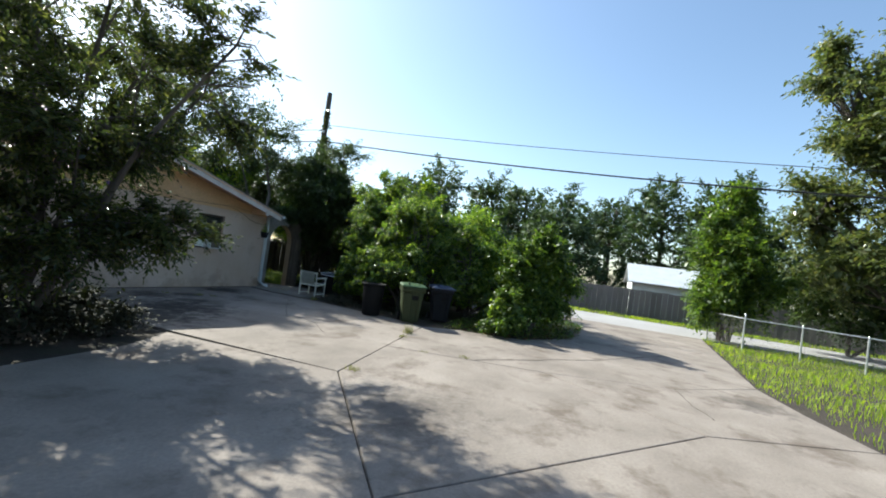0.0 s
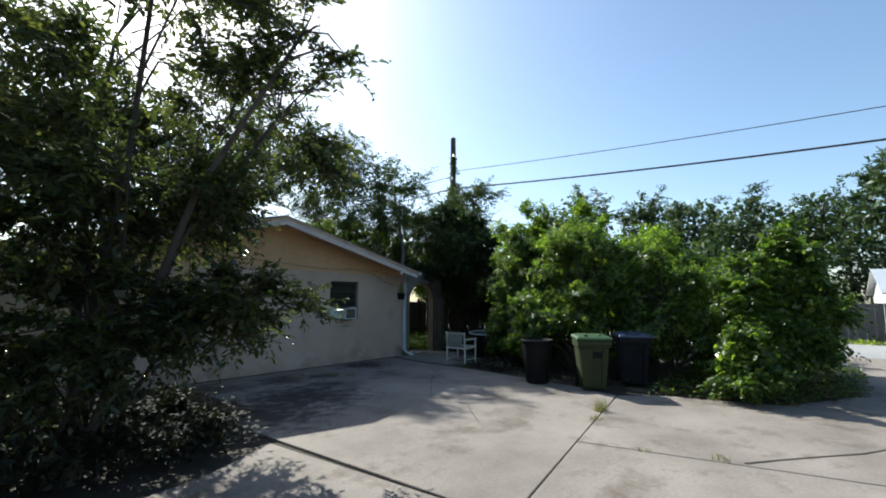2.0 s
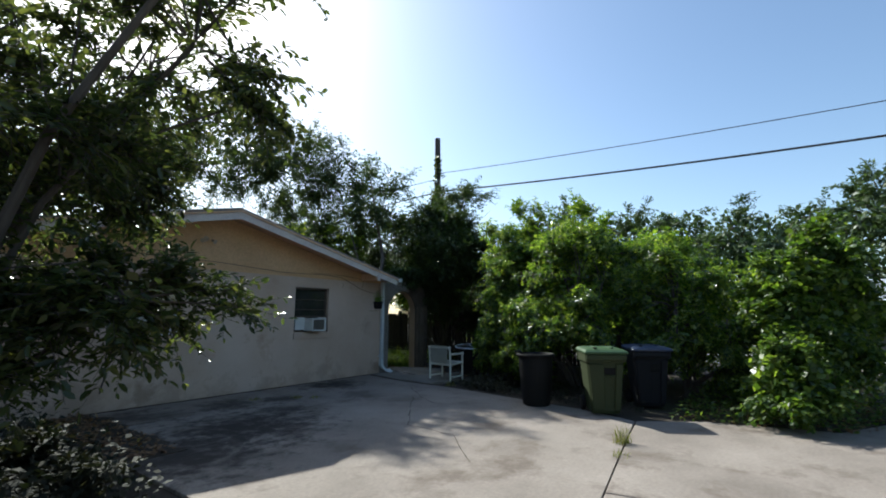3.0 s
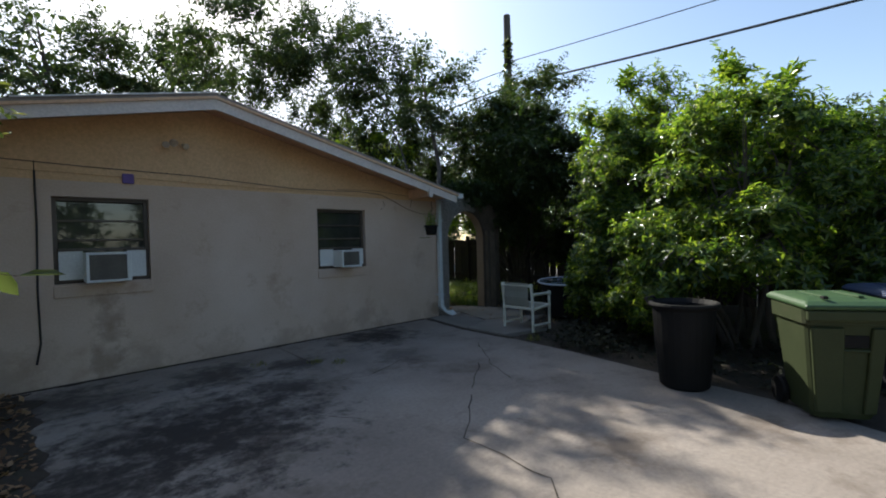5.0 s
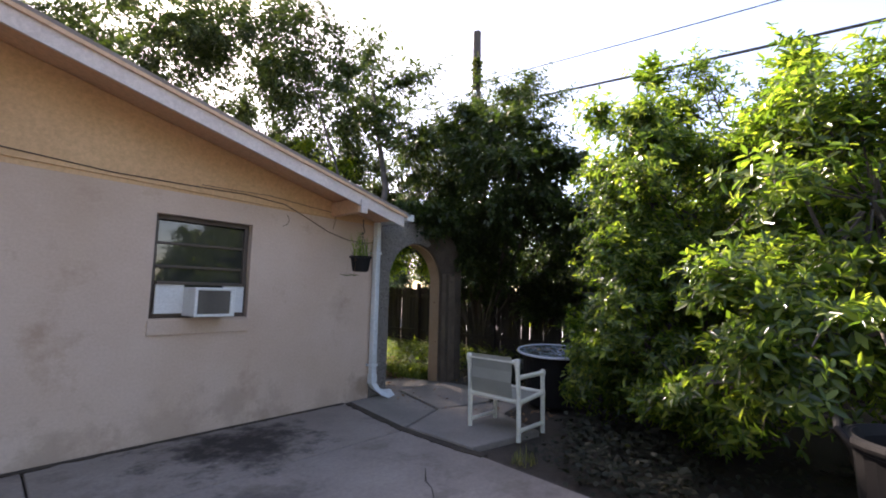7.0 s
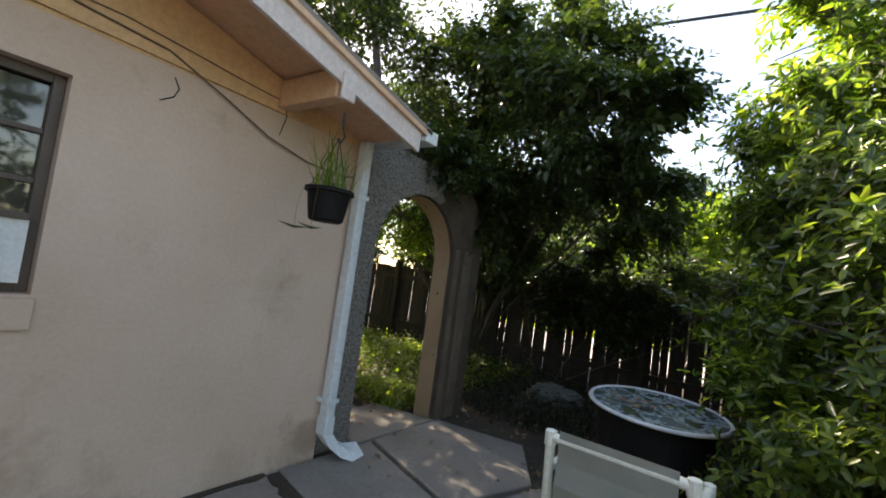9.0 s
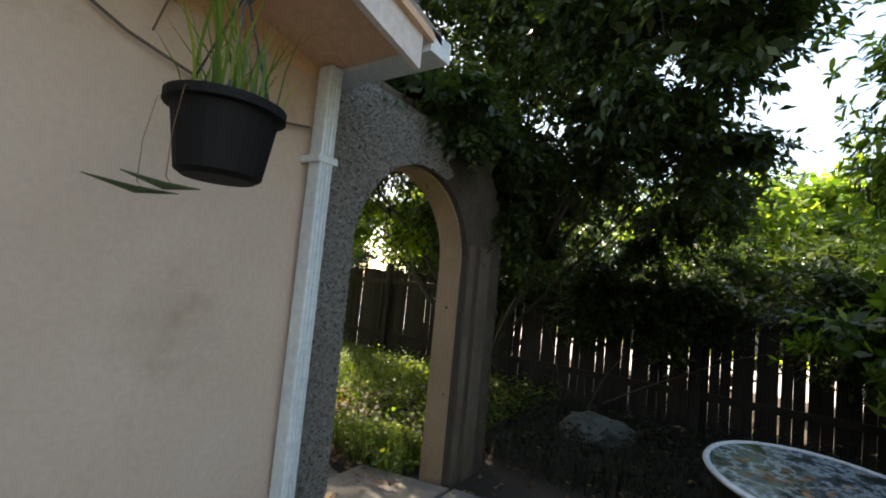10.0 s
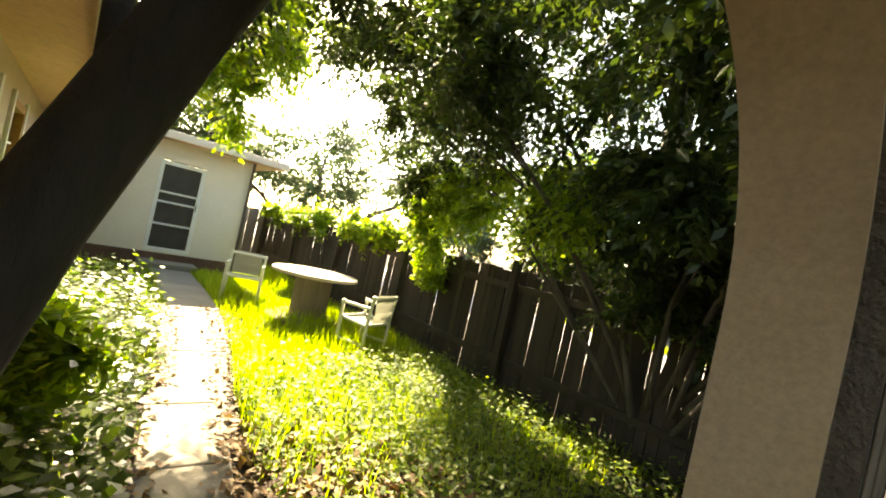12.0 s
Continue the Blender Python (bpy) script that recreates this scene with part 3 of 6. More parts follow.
for (ax, ay), (bx, by) in zip(PATHLINE, PATHLINE[1:]):
    w0, w1 = min(0.37, 0.18 + 0.030 * ay), min(0.37, 0.18 + 0.030 * by)
    part("slab", prism([(ax - w0, ay), (ax + w0, ay - 0.03), (bx + w1, by - 0.03), (bx - w1, by)], -0.1, 0.0, 0.010, 0.012), PATH_CONC, garden_path)

street = tagged(part("street", box(8.62, 14.2, -140, 110, -0.12, -0.012, 0.01), ASPHALT), "sun-bleached grey asphalt residential street", "road", kind="structure")

# ---- house ----
house = tagged(empty("house"), "single-storey cream stucco house with low gable roof", "house")
WX0, WX1, APEX, EAVE_Z, APEX_Z = -8.66, 0.06, -4.2, 2.40, 3.39
SLOPE = (APEX_Z - EAVE_Z) / (WX1 - APEX)


def roof_z(x):
    """Top edge of the bargeboard line."""
    return APEX_Z - abs(x - APEX) * SLOPE


def wall_blocks(x0, x1, z0, z1, y0, y1, holes, material, parent, label=""):
    """An upright wall along x with rectangular openings, of butting blocks."""
    cuts = sorted({x0, x1, *[h[0] for h in holes], *[h[1] for h in holes]})
    for a, b in zip(cuts, cuts[1:]):
        z = z0
        for h in sorted([h for h in holes if h[0] <= a and b <= h[1]], key=lambda q: q[2]):
            part("wall", box(a, b, y0, y1, z, h[2]), material, parent, label)
            z = h[3]
        part("wall", box(a, b, y0, y1, z, z1), material, parent, label)


W1 = (-2.555, -1.645, 1.105, 2.08)
W2 = (-5.76, -4.845, 1.13, 2.12)
wall_blocks(WX0, WX1, -0.1, 2.30, 0.0, 0.2, [W1, W2], STUCCO, house, "cream stucco gable wall, stained near the ground")


def gable():
    bm = bmesh.new()
    poly = [(WX0, 2.3), (WX1, 2.3), (WX1, roof_z(WX1) - 0.052), (APEX, APEX_Z - 0.052), (WX0, roof_z(WX0) - 0.052)]
    f = [bm.verts.new((x, -0.002, z)) for x, z in poly]
    b = [bm.verts.new((x, 0.18, z)) for x, z in poly]
    bm.faces.new(f)
    bm.faces.new(b[::-1])
    for i in range(len(poly)):
        bm.faces.new((f[i], f[(i + 1) % len(poly)], b[(i + 1) % len(poly)], b[i]))
    return bm


part("gable", gable(), GABLE, house, "ochre painted gable triangle")


def gable_board():
    """The proud ochre board over the wall's head, ending in a step near the corner."""
    bm = bmesh.new()
    poly = [(-7.7, 2.42), (-0.57, 2.30), (-0.57, 2.47), (APEX, 3.325), (-7.7, 2.52)]
    f = [bm.verts.new((x, -0.02, z)) for x, z in poly]
    b = [bm.verts.new((x, -0.001, z)) for x, z in poly]
    bm.faces.new(f)
    for i in range(len(poly)):
        bm.faces.new((f[i], f[(i + 1) % len(poly)], b[(i + 1) % len(poly)], b[i]))
    return bm


part("gable_board", gable_board(), GABLE, house, "ochre painted plywood board")


def roof_slab(side, y0, y1, dz0, dz1, over, xin=0.0):
    """One slope of the roof between two heights over the bargeboard line."""
    bm = bmesh.new()
    xe = WX1 + over if side > 0 else WX0 - over
    ze = roof_z(xe)
    vs = []
    for y in (y0, y1):
        for x, z in ((APEX, APEX_Z), (xe, ze)):
            for dz in (dz0, dz1):
                vs.append(bm.verts.new((x, y, z + dz)))
    a0, a1, e0, e1, A0, A1, E0, E1 = vs
    for q in ((a0, e0, e1, a1), (A0, A1, E1, E0), (a1, e1, E1, A1), (a0, A0, E0, e0), (e0, E0, E1, e1), (a0, a1, A1, A0)):
        bm.faces.new(q)
    return bm


for side in (1, -1):
    part("roof", roof_slab(side, -0.60, 14.0, 0.0, 0.035, 0.10), SHINGLE, house, "grey-brown asphalt shingles")
    part("soffit", roof_slab(side, -0.555, 14.0, -0.05, -0.004, 0.03), SOFFIT, house, "peach painted soffit boards")
    part("bargeboard", roof_slab(side, -0.585, -0.557, -0.165, -0.003, 0.0), FASCIA, house, "pinkish white bargeboard with flaking paint")
    part("drip_edge", roof_slab(side, -0.61, -0.586, -0.035, -0.002, 0.04), SOFFIT, house, "thin tan drip edge")
part("ridge_flashing", roof_slab(-1, -0.612, -0.5, 0.036, 0.05, -2.6), METAL_WHITE, house, "bright strip of metal flashing")
# beam ends under the bargeboard
for x in (-0.62, -8.0):
    part("lookout", box(x - 0.045, x + 0.045, -0.552, 0.0, roof_z(x) - 0.235, roof_z(x) - 0.064, 0.008), SOFFIT, house, "peach painted beam")
    part("beam_end", box(x - 0.048, x + 0.048, -0.615, -0.588, roof_z(x) - 0.25, roof_z(x) - 0.09, 0.010), FASCIA, house, "white painted ragged beam end")


# side wall towards the garden, with its own eave
SW = [(2.9, 4.3, 1.0, 2.05), (5.2, 6.2, 1.0, 2.05)]
for y0, y1, z0, z1 in ((0.2, 2.9, -0.1, 2.42), (2.9, 4.3, -0.1, 1.0), (2.9, 4.3, 2.05, 2.42), (4.3, 5.2, -0.1, 2.42), (5.2, 6.2, -0.1, 1.0), (5.2, 6.2, 2.05, 2.42), (6.2, 10.72, -0.1, 2.42)):
    part("wall", box(-0.14, 0.055, y0, y1, z0, z1), STUCCO, house, "cream stucco side wall beside the path")
part("wall", box(WX0, WX0 + 0.2, 0.2, 14.0, -0.1, 2.3), STUCCO, house)
part("soffit", box(0.056, 0.52, 0.42, 10.7, 2.30, 2.325), SOFFIT, house, "ochre soffit over the side wall")
part("eave_roof", box(0.0, 0.60, 0.40, 10.7, 2.326, 2.40), SHINGLE, house)
part("fascia", box(0.521, 0.545, 0.40, 10.7, 2.22, 2.325, 0.004), FASCIA, house)
gut = bmesh.new()
add_box(gut, 0.10, 0.22, -0.60, 0.40, 2.325, 2.335)
add_box(gut, 0.095, 0.10, -0.60, 0.40, 2.325, 2.42)
add_box(gut, 0.22, 0.226, -0.60, 0.40, 2.325, 2.41)
add_box(gut, 0.10, 0.22, -0.60, -0.594, 2.335, 2.41)
part("gutter", gut, GUTTER_WHITE, house, "pale metal gutter end")


def window(x0, x1, z0, z1, y, bars, depth=0.09, flip=None):
    """A bronze awning window in a wall that faces -y."""
    w = empty("window", ((x0 + x1) / 2, y + depth, z0))
    w.parent = house
    cx = (x0 + x1) / 2
    a, b, h = x0 - cx, x1 - cx, z1 - z0
    fr = bmesh.new()
    t = 0.045
    add_box(fr, a, a + t, -0.02, 0.05, 0, h, 0.004)
    add_box(fr, b - t, b, -0.02, 0.05, 0, h, 0.004)
    add_box(fr, a + t, b - t, -0.02, 0.05, 0, t, 0.004)
    add_box(fr, a + t, b - t, -0.02, 0.05, h - t, h, 0.004)
    part("frame", fr, BROWN_FRAME, w, "dark bronze frame")
    zs = [t + (h - 2 * t) * k / bars for k in range(bars + 1)]
    for k in range(bars):
        part("pane", box(a + t, b - t, 0.012, 0.018, zs[k] + 0.012, zs[k + 1] - 0.012), DARK_GLASS, w)
        if k:
            part("rail", box(a + t, b - t, -0.012, 0.03, zs[k] - 0.012, zs[k] + 0.012, 0.003), BROWN_FRAME, w)
    return w


def sill(x0, x1, z0, z1):
    part("sill", box(x0, x1, -0.022, 0.0, z0, z1, 0.006), STUCCO, house, "painted masonry sill")


window(*W1, 0.0, 4)
window(*W2, 0.0, 4)
sill(W1[0] - 0.01, W1[1] + 0.015, 0.955, 1.09)
sill(W2[0] - 0.01, W2[1] + 0.015, 0.98, 1.115)
# Dark sheets stand in for the unlit rooms behind the panes.
part("backing", box(W1[0], W1[1], 0.15, 0.19, W1[2], W1[3]), SCREEN_ROOM_DARK, house, "dark sheet standing for the unlit room behind the window")
part("backing", box(W2[0], W2[1], 0.15, 0.19, W2[2], W2[3]), SCREEN_ROOM_DARK, house, "dark sheet standing for the unlit room behind the window")


def air_conditioner(x0, x1, z0, z1, wx0, wx1, wz0, label):
    ac = tagged(empty("air_conditioner", ((x0 + x1) / 2, 0.0, z0)), label, "air conditioner", "window air conditioners")
    c = (x0 + x1) / 2
    hw, h = (x1 - x0) / 2, z1 - z0
    shell = bmesh.new()
    add_box(shell, -hw, hw, -0.24, 0.05, 0, h, 0.012)
    part("case", shell, METAL_WHITE, ac, "off-white metal case")
    rim = bmesh.new()
    t = 0.028
    add_box(rim, -hw, hw, -0.258, -0.241, h - t, h, 0.006)
    add_box(rim, -hw, hw, -0.258, -0.241, 0, t, 0.006)
    add_box(rim, -hw, -hw + t, -0.258, -0.241, t, h - t, 0.006)
    add_box(rim, hw - t * 1.6, hw, -0.258, -0.241, t, h - t, 0.006)
    part("bezel", rim, METAL_WHITE, ac)
    part("coil", box(-hw + t, hw - t * 1.6, -0.246, -0.2405, t, h - t), GRILLE, ac, "dusty brown coil behind the louvres")
    n = 14
    louvre = box(-hw + t, hw - t * 1.6, -0.252, -0.2465, -0.003, 0.003)
    first = part("louvre", louvre, GRILLE, ac)
    first.location.z = t + (h - 2 * t) * 0.5 / n
    for k in range(1, n):
        share("louvre", first.data, ac, pose(0, 0, t + (h - 2 * t) * (k + 0.5) / n))
    for a, b in ((wx0 + 0.045, x0), (x1, wx1 - 0.045)):
        if b - a > 0.02:
            fl = box(a - c, b - c, 0.02, 0.05, wz0 - z0 + 0.045, h + 0.02)
            part("side_panel", fl, METAL_WHITE, ac, "pleated white filler panel")
    part("top_rail", box(wx0 + 0.045 - c, wx1 - 0.045 - c, 0.0, 0.05, h + 0.021, h + 0.05, 0.003), BROWN_FRAME, ac)
    return ac


air_conditioner(-2.27, -1.90, 1.125, 1.40, W1[0], W1[1], W1[2], "off-white window air conditioner with dusty grille")
air_conditioner(-5.50, -5.08, 1.14, 1.48, W2[0], W2[1], W2[2], "older cream window air conditioner above a drip stain")

# side windows, seen at a glancing angle
for y0, y1, z0, z1 in SW:
    w = empty("window", (0.055, (y0 + y1) / 2, z0), 90)
    w.parent = house
    hw, h = (y1 - y0) / 2, z1 - z0
    fr = bmesh.new()
    for a, b, c, d in ((-hw, -hw + 0.07, 0, h), (hw - 0.07, hw, 0, h), (-hw + 0.07, hw - 0.07, 0, 0.07), (-hw + 0.07, hw - 0.07, h - 0.07, h)):
        add_box(fr, a, b, -0.02, 0.10, c, d, 0.004)
    part("frame", fr, ORANGE_TRIM, w, "ochre painted timber frame")
    for k in range(3):
        part("pane", box(-hw + 0.07, hw - 0.07, 0.05, 0.056, 0.07 + (h - 0.14) * k / 3 + 0.01, 0.07 + (h - 0.14) * (k + 1) / 3 - 0.01), DARK_GLASS, w)
        if k:
            part("rail", box(-hw + 0.07, hw - 0.07, 0.03, 0.07, 0.07 + (h - 0.14) * k / 3 - 0.01, 0.07 + (h - 0.14) * k / 3 + 0.01), DOOR_WHITE, w)
    part("trim", box(-hw - 0.09, -hw - 0.002, -0.03, 0.0, -0.05, h + 0.05, 0.004), DOOR_WHITE, w, "white painted casing")
    part("trim", box(hw + 0.002, hw + 0.09, -0.03, 0.0, -0.05, h + 0.05, 0.004), DOOR_WHITE, w, "white painted casing")
    # Dark sheet in place of the unlit room.
    part("backing", box(-hw + 0.07, hw - 0.07, 0.14, 0.17, 0.07, h - 0.07), SCREEN_ROOM_DARK, w)

# wing across the garden's far end
wing = tagged(empty("house_wing"), "cream stucco rear wing with a white screen door", "house")
DX0, DX1, DZ0, DZ1, WY = 1.78, 2.62, 0.26, 2.14, 10.72
wall_blocks(0.06, 3.53, 0.24, 2.55, WY, WY + 0.2, [(DX0, DX1, 0.26, DZ1 + 0.02)], WING_STUCCO_LIT, wing, "cream stucco wall with peeling patches, lightened for bounced sun")
part("base", box(0.06, 3.55, WY - 0.03, WY + 0.2, -0.1, 0.239, 0.008), BRICK_BASE, wing, "dark red-brown painted plinth")
part("wall", box(3.33, 3.528, WY + 0.2, 14.6, -0.1, 2.55), WING_STUCCO_LIT, wing)
part("roof", prism([(0.06, WY - 0.45), (4.15, WY - 0.45), (4.15, 14.8), (0.06, 14.8)], 2.62, 2.70), SHINGLE, wing)
part("soffit", prism([(0.06, WY - 0.42), (4.1, WY - 0.42), (4.1, 14.7), (0.06, 14.7)], 2.55, 2.619), SOFFIT, wing)
part("fascia", box(0.06, 4.17, WY - 0.475, WY - 0.452, 2.56, 2.71, 0.004), FASCIA, wing)
part("downpipe", box(3.50, 3.56, WY - 0.08, WY - 0.032, 0.0, 2.55, 0.006), BROWN_FRAME, wing, "dark rusty downpipe")
sd = empty("screen_door", ((DX0 + DX1) / 2, WY, DZ0))
sd.parent = wing
hw, h = (DX1 - DX0) / 2, DZ1 - DZ0
for a, b, c, d in ((-hw, -hw + 0.075, 0, h), (hw - 0.075, hw, 0, h), (-hw + 0.075, hw - 0.075, 0, 0.09), (-hw + 0.075, hw - 0.075, h - 0.08, h), (-hw + 0.075, hw - 0.075, 0.56, 0.60), (-hw + 0.075, hw - 0.075, 1.02, 1.06), (-hw + 0.075, hw - 0.075, 1.22, 1.26)):
    part("rail", box(a, b, -0.012, 0.03, c, d, 0.004), DOOR_WHITE, sd, "white painted door rail")
part("screen", box(-hw + 0.075, hw - 0.075, 0.03, 0.036, 0.09, h - 0.08), SCREEN_ROOM_DARK, sd, "black insect screen")
part("handle", tube([(hw - 0.06, -0.03, 0.95), (hw - 0.06, -0.045, 1.0), (hw - 0.06, -0.03, 1.08)], 0.009, 6), BLACK, sd)
part("doorstep", box(1.7, 2.75, WY - 0.5, WY - 0.031, -0.1, 0.10, 0.015), PATH_CONC, wing)

# downspout
spout = tagged(empty("downspout", (0.06, -0.07, 0.0)), "pale painted square metal downspout with a flared foot", "downspout")
body = bmesh.new()
add_box(body, -0.036, 0.036, -0.045, 0.035, 0.30, 2.335, 0.006)
part("pipe", body, GUTTER_WHITE, spout)
for dx in (-0.02, 0.0, 0.02):
    part("rib", box(dx - 0.004, dx + 0.004, -0.051, -0.0455, 0.30, 2.335), GUTTER_WHITE, spout)
elb = bmesh.new()
ring = [((-0.042, -0.05), (0.042, 0.04), 0.32, 0.0, 0.0), ((-0.042, -0.05), (0.042, 0.04), 0.20, 0.0, 0.0), ((-0.044, -0.05), (0.044, 0.04), 0.12, 0.05, -0.03), ((-0.05, -0.055), (0.05, 0.045), 0.06, 0.13, -0.07), ((-0.055, -0.055), (0.055, 0.045), 0.035, 0.22, -0.11)]
prev = None
for (ax, ay), (bx, by), z, sx, sy in ring:
    tilt = sx * 0.5
    vs = [elb.verts.new(p) for p in ((ax + sx, ay + sy, z - tilt * 0.2), (bx + sx, ay + sy, z), (bx + sx, by + sy, z + tilt * 0.6), (ax + sx, by + sy, z + tilt * 0.4))]
    if prev:
        for k in range(4):
            elb.faces.new((prev[k], prev[(k + 1) % 4], vs[(k + 1) % 4], vs[k]))
    prev = vs
part("elbow", elb, GUTTER_WHITE, spout, "flared spout foot")
for z in (1.90, 0.42):
    st = bmesh.new()
    add_box(st, -0.055, 0.052, -0.056, -0.052, z, z + 0.03)
    add_box(st, -0.055, -0.040, -0.052, 0.066, z, z + 0.03)
    part("strap", st, GUTTER_WHITE, spout)

# cables on the wall
def wire(name, pts, r, mat, label, cat="cable", sides=6):
    ob = part(name, tube(pts, r, sides), mat, None)
    return tagged(ob, label, cat)


def sag(a, b, drop, n=14):
    a, b = Vector(a), Vector(b)
    return [a.lerp(b, k / n) - Vector((0, 0, drop * 4 * (k / n) * (1 - k / n))) for k in range(n + 1)]


rngw = np.random.default_rng(5)
line = [(-7.0, 2.52), (-6.2, 2.50), (-5.4, 2.47), (-4.32, 2.45), (-3.7, 2.41), (-2.92, 2.37), (-2.2, 2.385), (-1.75, 2.40), (-1.3, 2.36), (-1.0, 2.24), (-0.7, 2.12), (-0.4, 2.06), (-0.12, 2.04), (0.02, 2.05)]
wire("wall_cable", [(x, -0.028, z + rngw.normal() * 0.006) for x, z in line], 0.0055, OLD_WIRE, "dark weathered cable strung along the gable wall")
wire("wall_cable", [(-2.2, -0.027, 2.41), (-1.9, -0.027, 2.415), (-1.5, -0.027, 2.43), (-1.2, -0.027, 2.41), (-0.9, -0.027, 2.385), (-0.62, -0.027, 2.37), (-0.60, -0.027, 2.28), (-0.63, -0.027, 2.16)], 0.0035, OLD_WIRE, "thin cable under the eave")
wire("wall_cable", [(-5.89, -0.012, 2.50), (-5.885, -0.014, 1.8), (-5.90, -0.012, 1.1), (-5.89, -0.014, 0.5), (-5.93, -0.02, 0.28)], 0.010, CABLE, "dark cable running down the wall beside the window")
wire("wall_cable", [(-1.25, -0.006, 2.25), (-1.22, -0.006, 2.20), (-1.24, -0.006, 2.15), (-1.30, -0.006, 2.11)], 0.003, CABLE, "hairline dark twig of cable on the stucco")
purple = tagged(part("wall_ornament", box(-5.11, -4.99, -0.035, -0.021, 2.30, 2.42, 0.01), surface("purple_paint", (0.10, 0.06, 0.22), (0.15, 0.09, 0.30), 0.6), None), "small purple ornament hung on the wall cable", "ornament")

# flood lamp under the gable
LAMP_TAN = surface("tan_enamel", (0.42, 0.33, 0.24), (0.52, 0.42, 0.32), 0.5, 6, 40, 0.1, 0.002)
lamp = tagged(empty("flood_lamp", (-4.55, -0.02, 2.86)), "small twin-headed outdoor lamp under the gable", "lamp")
part("plate", add_lathe(bmesh.new(), [(0.05, 0), (0.05, 0.015), (0.02, 0.03)], 14), LAMP_TAN, lamp).matrix_basis = pose(0, 0, 0, 90)
for dx in (-0.09, 0.09):
    part("head", add_lathe(bmesh.new(), [(0.015, 0), (0.024, 0.03), (0.042, 0.085), (0.036, 0.09)], 14), LAMP_TAN, lamp).matrix_basis = pose(dx, -0.05, -0.02, 115, 0, dx * 200)

# soil and moss in the joint between wall and driveway
rngj = np.random.default_rng(29)
edge = [(-8.5 + 8.15 * q / 90, -0.035 - 0.07 * abs(noise.noise(Vector((q * 0.3, 5, 0)))) - 0.02 * rngj.random()) for q in range(91)]
tagged(part("soil_joint", prism([(-8.5, -0.006)] + edge + [(-0.35, -0.006)], -0.02, 0.008), DIRT, None), "dark soil and moss along the foot of the wall", "soil", kind="structure")

# ---- garden arch ----
arch = tagged(empty("garden_arch"), "weathered stucco garden archway joined to the house corner", "archway")


def arch_wall(y0, y1, inset=0.0):
    """Pier, arch and pier with a rounded outer shoulder."""
    xl, xr, spring, rad = 0.42 - inset, 1.58 + inset, 1.55, (1.58 - 0.42) / 2 + inset
    cx = 1.0
    n = 28
    inner = [(xl, -0.1)] + [(cx - rad * math.cos(math.pi * k / n), spring + rad * 1.02 * math.sin(math.pi * k / n)) for k in range(n + 1)] + [(xr, -0.1)]
    outer = [(0.085, -0.1)]
    for k in range(n + 1):
        a = k / n
        if a < 0.35:
            outer.append((0.085 + 0.9 * (a / 0.35) ** 1.5, 1.0 + 1.5 * min(1, a / 0.2)))
        else:
            th = math.pi / 2 * (1 - (a - 0.35) / 0.65)
            outer.append((1.2 + 0.90 * math.cos(th), 1.75 + 0.78 * math.sin(th)))
    outer.append((2.10, -0.1))
    bm = bmesh.new()
    rows = []
    for (ax, az), (bx, bz) in zip(inner, outer):
        rows.append([bm.verts.new(p) for p in ((ax, y0, az), (bx, y0, bz), (bx, y1, bz), (ax, y1, az))])
    for p, q in zip(rows, rows[1:]):
        for k in range(4):
            bm.faces.new((p[k], p[(k + 1) % 4], q[(k + 1) % 4], q[k]))
    bm.faces.new(rows[0][::-1])
    bm.faces.new(rows[-1])
    return bm


aw = arch_wall(0.052, 0.29)
part("arch_wall", aw, ROUGH_STUCCO, arch, "rough grey cast stucco, mildewed, darkened for its shaded face")


def arch_lining():
    """Smooth tan lining of the opening, proud of the rough face."""
    cx, spring, n = 1.0, 1.55, 28
    bm = bmesh.new()
    rows = []
    r0, r1 = 0.565, 0.577
    prof = [(k / n) for k in range(n + 1)]
    inner = [(cx + r0, -0.1), (cx + r0, 0.7)] + [(cx + r0 * math.cos(math.pi * f * 0.80), spring + r0 * 1.02 * math.sin(math.pi * f * 0.80)) for f in prof]
    outer = [(cx + r1 + 0.016, -0.1), (cx + r1 + 0.016, 0.7)] + [(cx + (r1 + 0.016) * math.cos(math.pi * f * 0.80), spring + (r1 + 0.016) * 1.02 * math.sin(math.pi * f * 0.80)) for f in prof]
    for (ax, az), (bx, bz) in zip(inner, outer):
        rows.append([bm.verts.new(p) for p in ((ax, 0.10, az), (bx, 0.10, bz), (bx, 0.285, bz), (ax, 0.285, az))])
    for p, q in zip(rows, rows[1:]):
        for k in range(4):
            bm.faces.new((p[k], p[(k + 1) % 4], q[(k + 1) % 4], q[k]))
    bm.faces.new(rows[0][::-1])
    bm.faces.new(rows[-1])
    return bm


part("lining", arch_lining(), TAN_STUCCO, arch, "smooth tan stucco lining", smooth=False)
FLUTE = surface("flute_stucco", (0.11, 0.080, 0.056), (0.18, 0.135, 0.096), 0.9, 4, 50, 0.6, 0.01, (0.07, 0.052, 0.04), 9.0, 0.58)
# fluted strips on the far pier's face
for x0, x1, yy in ((1.60, 1.69, 0.046), (1.76, 1.93, 0.044)):
    part("flute", box(x0, x1, yy, 0.0515, -0.1, 1.72, 0.003), FLUTE, arch, "tan stucco strip on the pier")


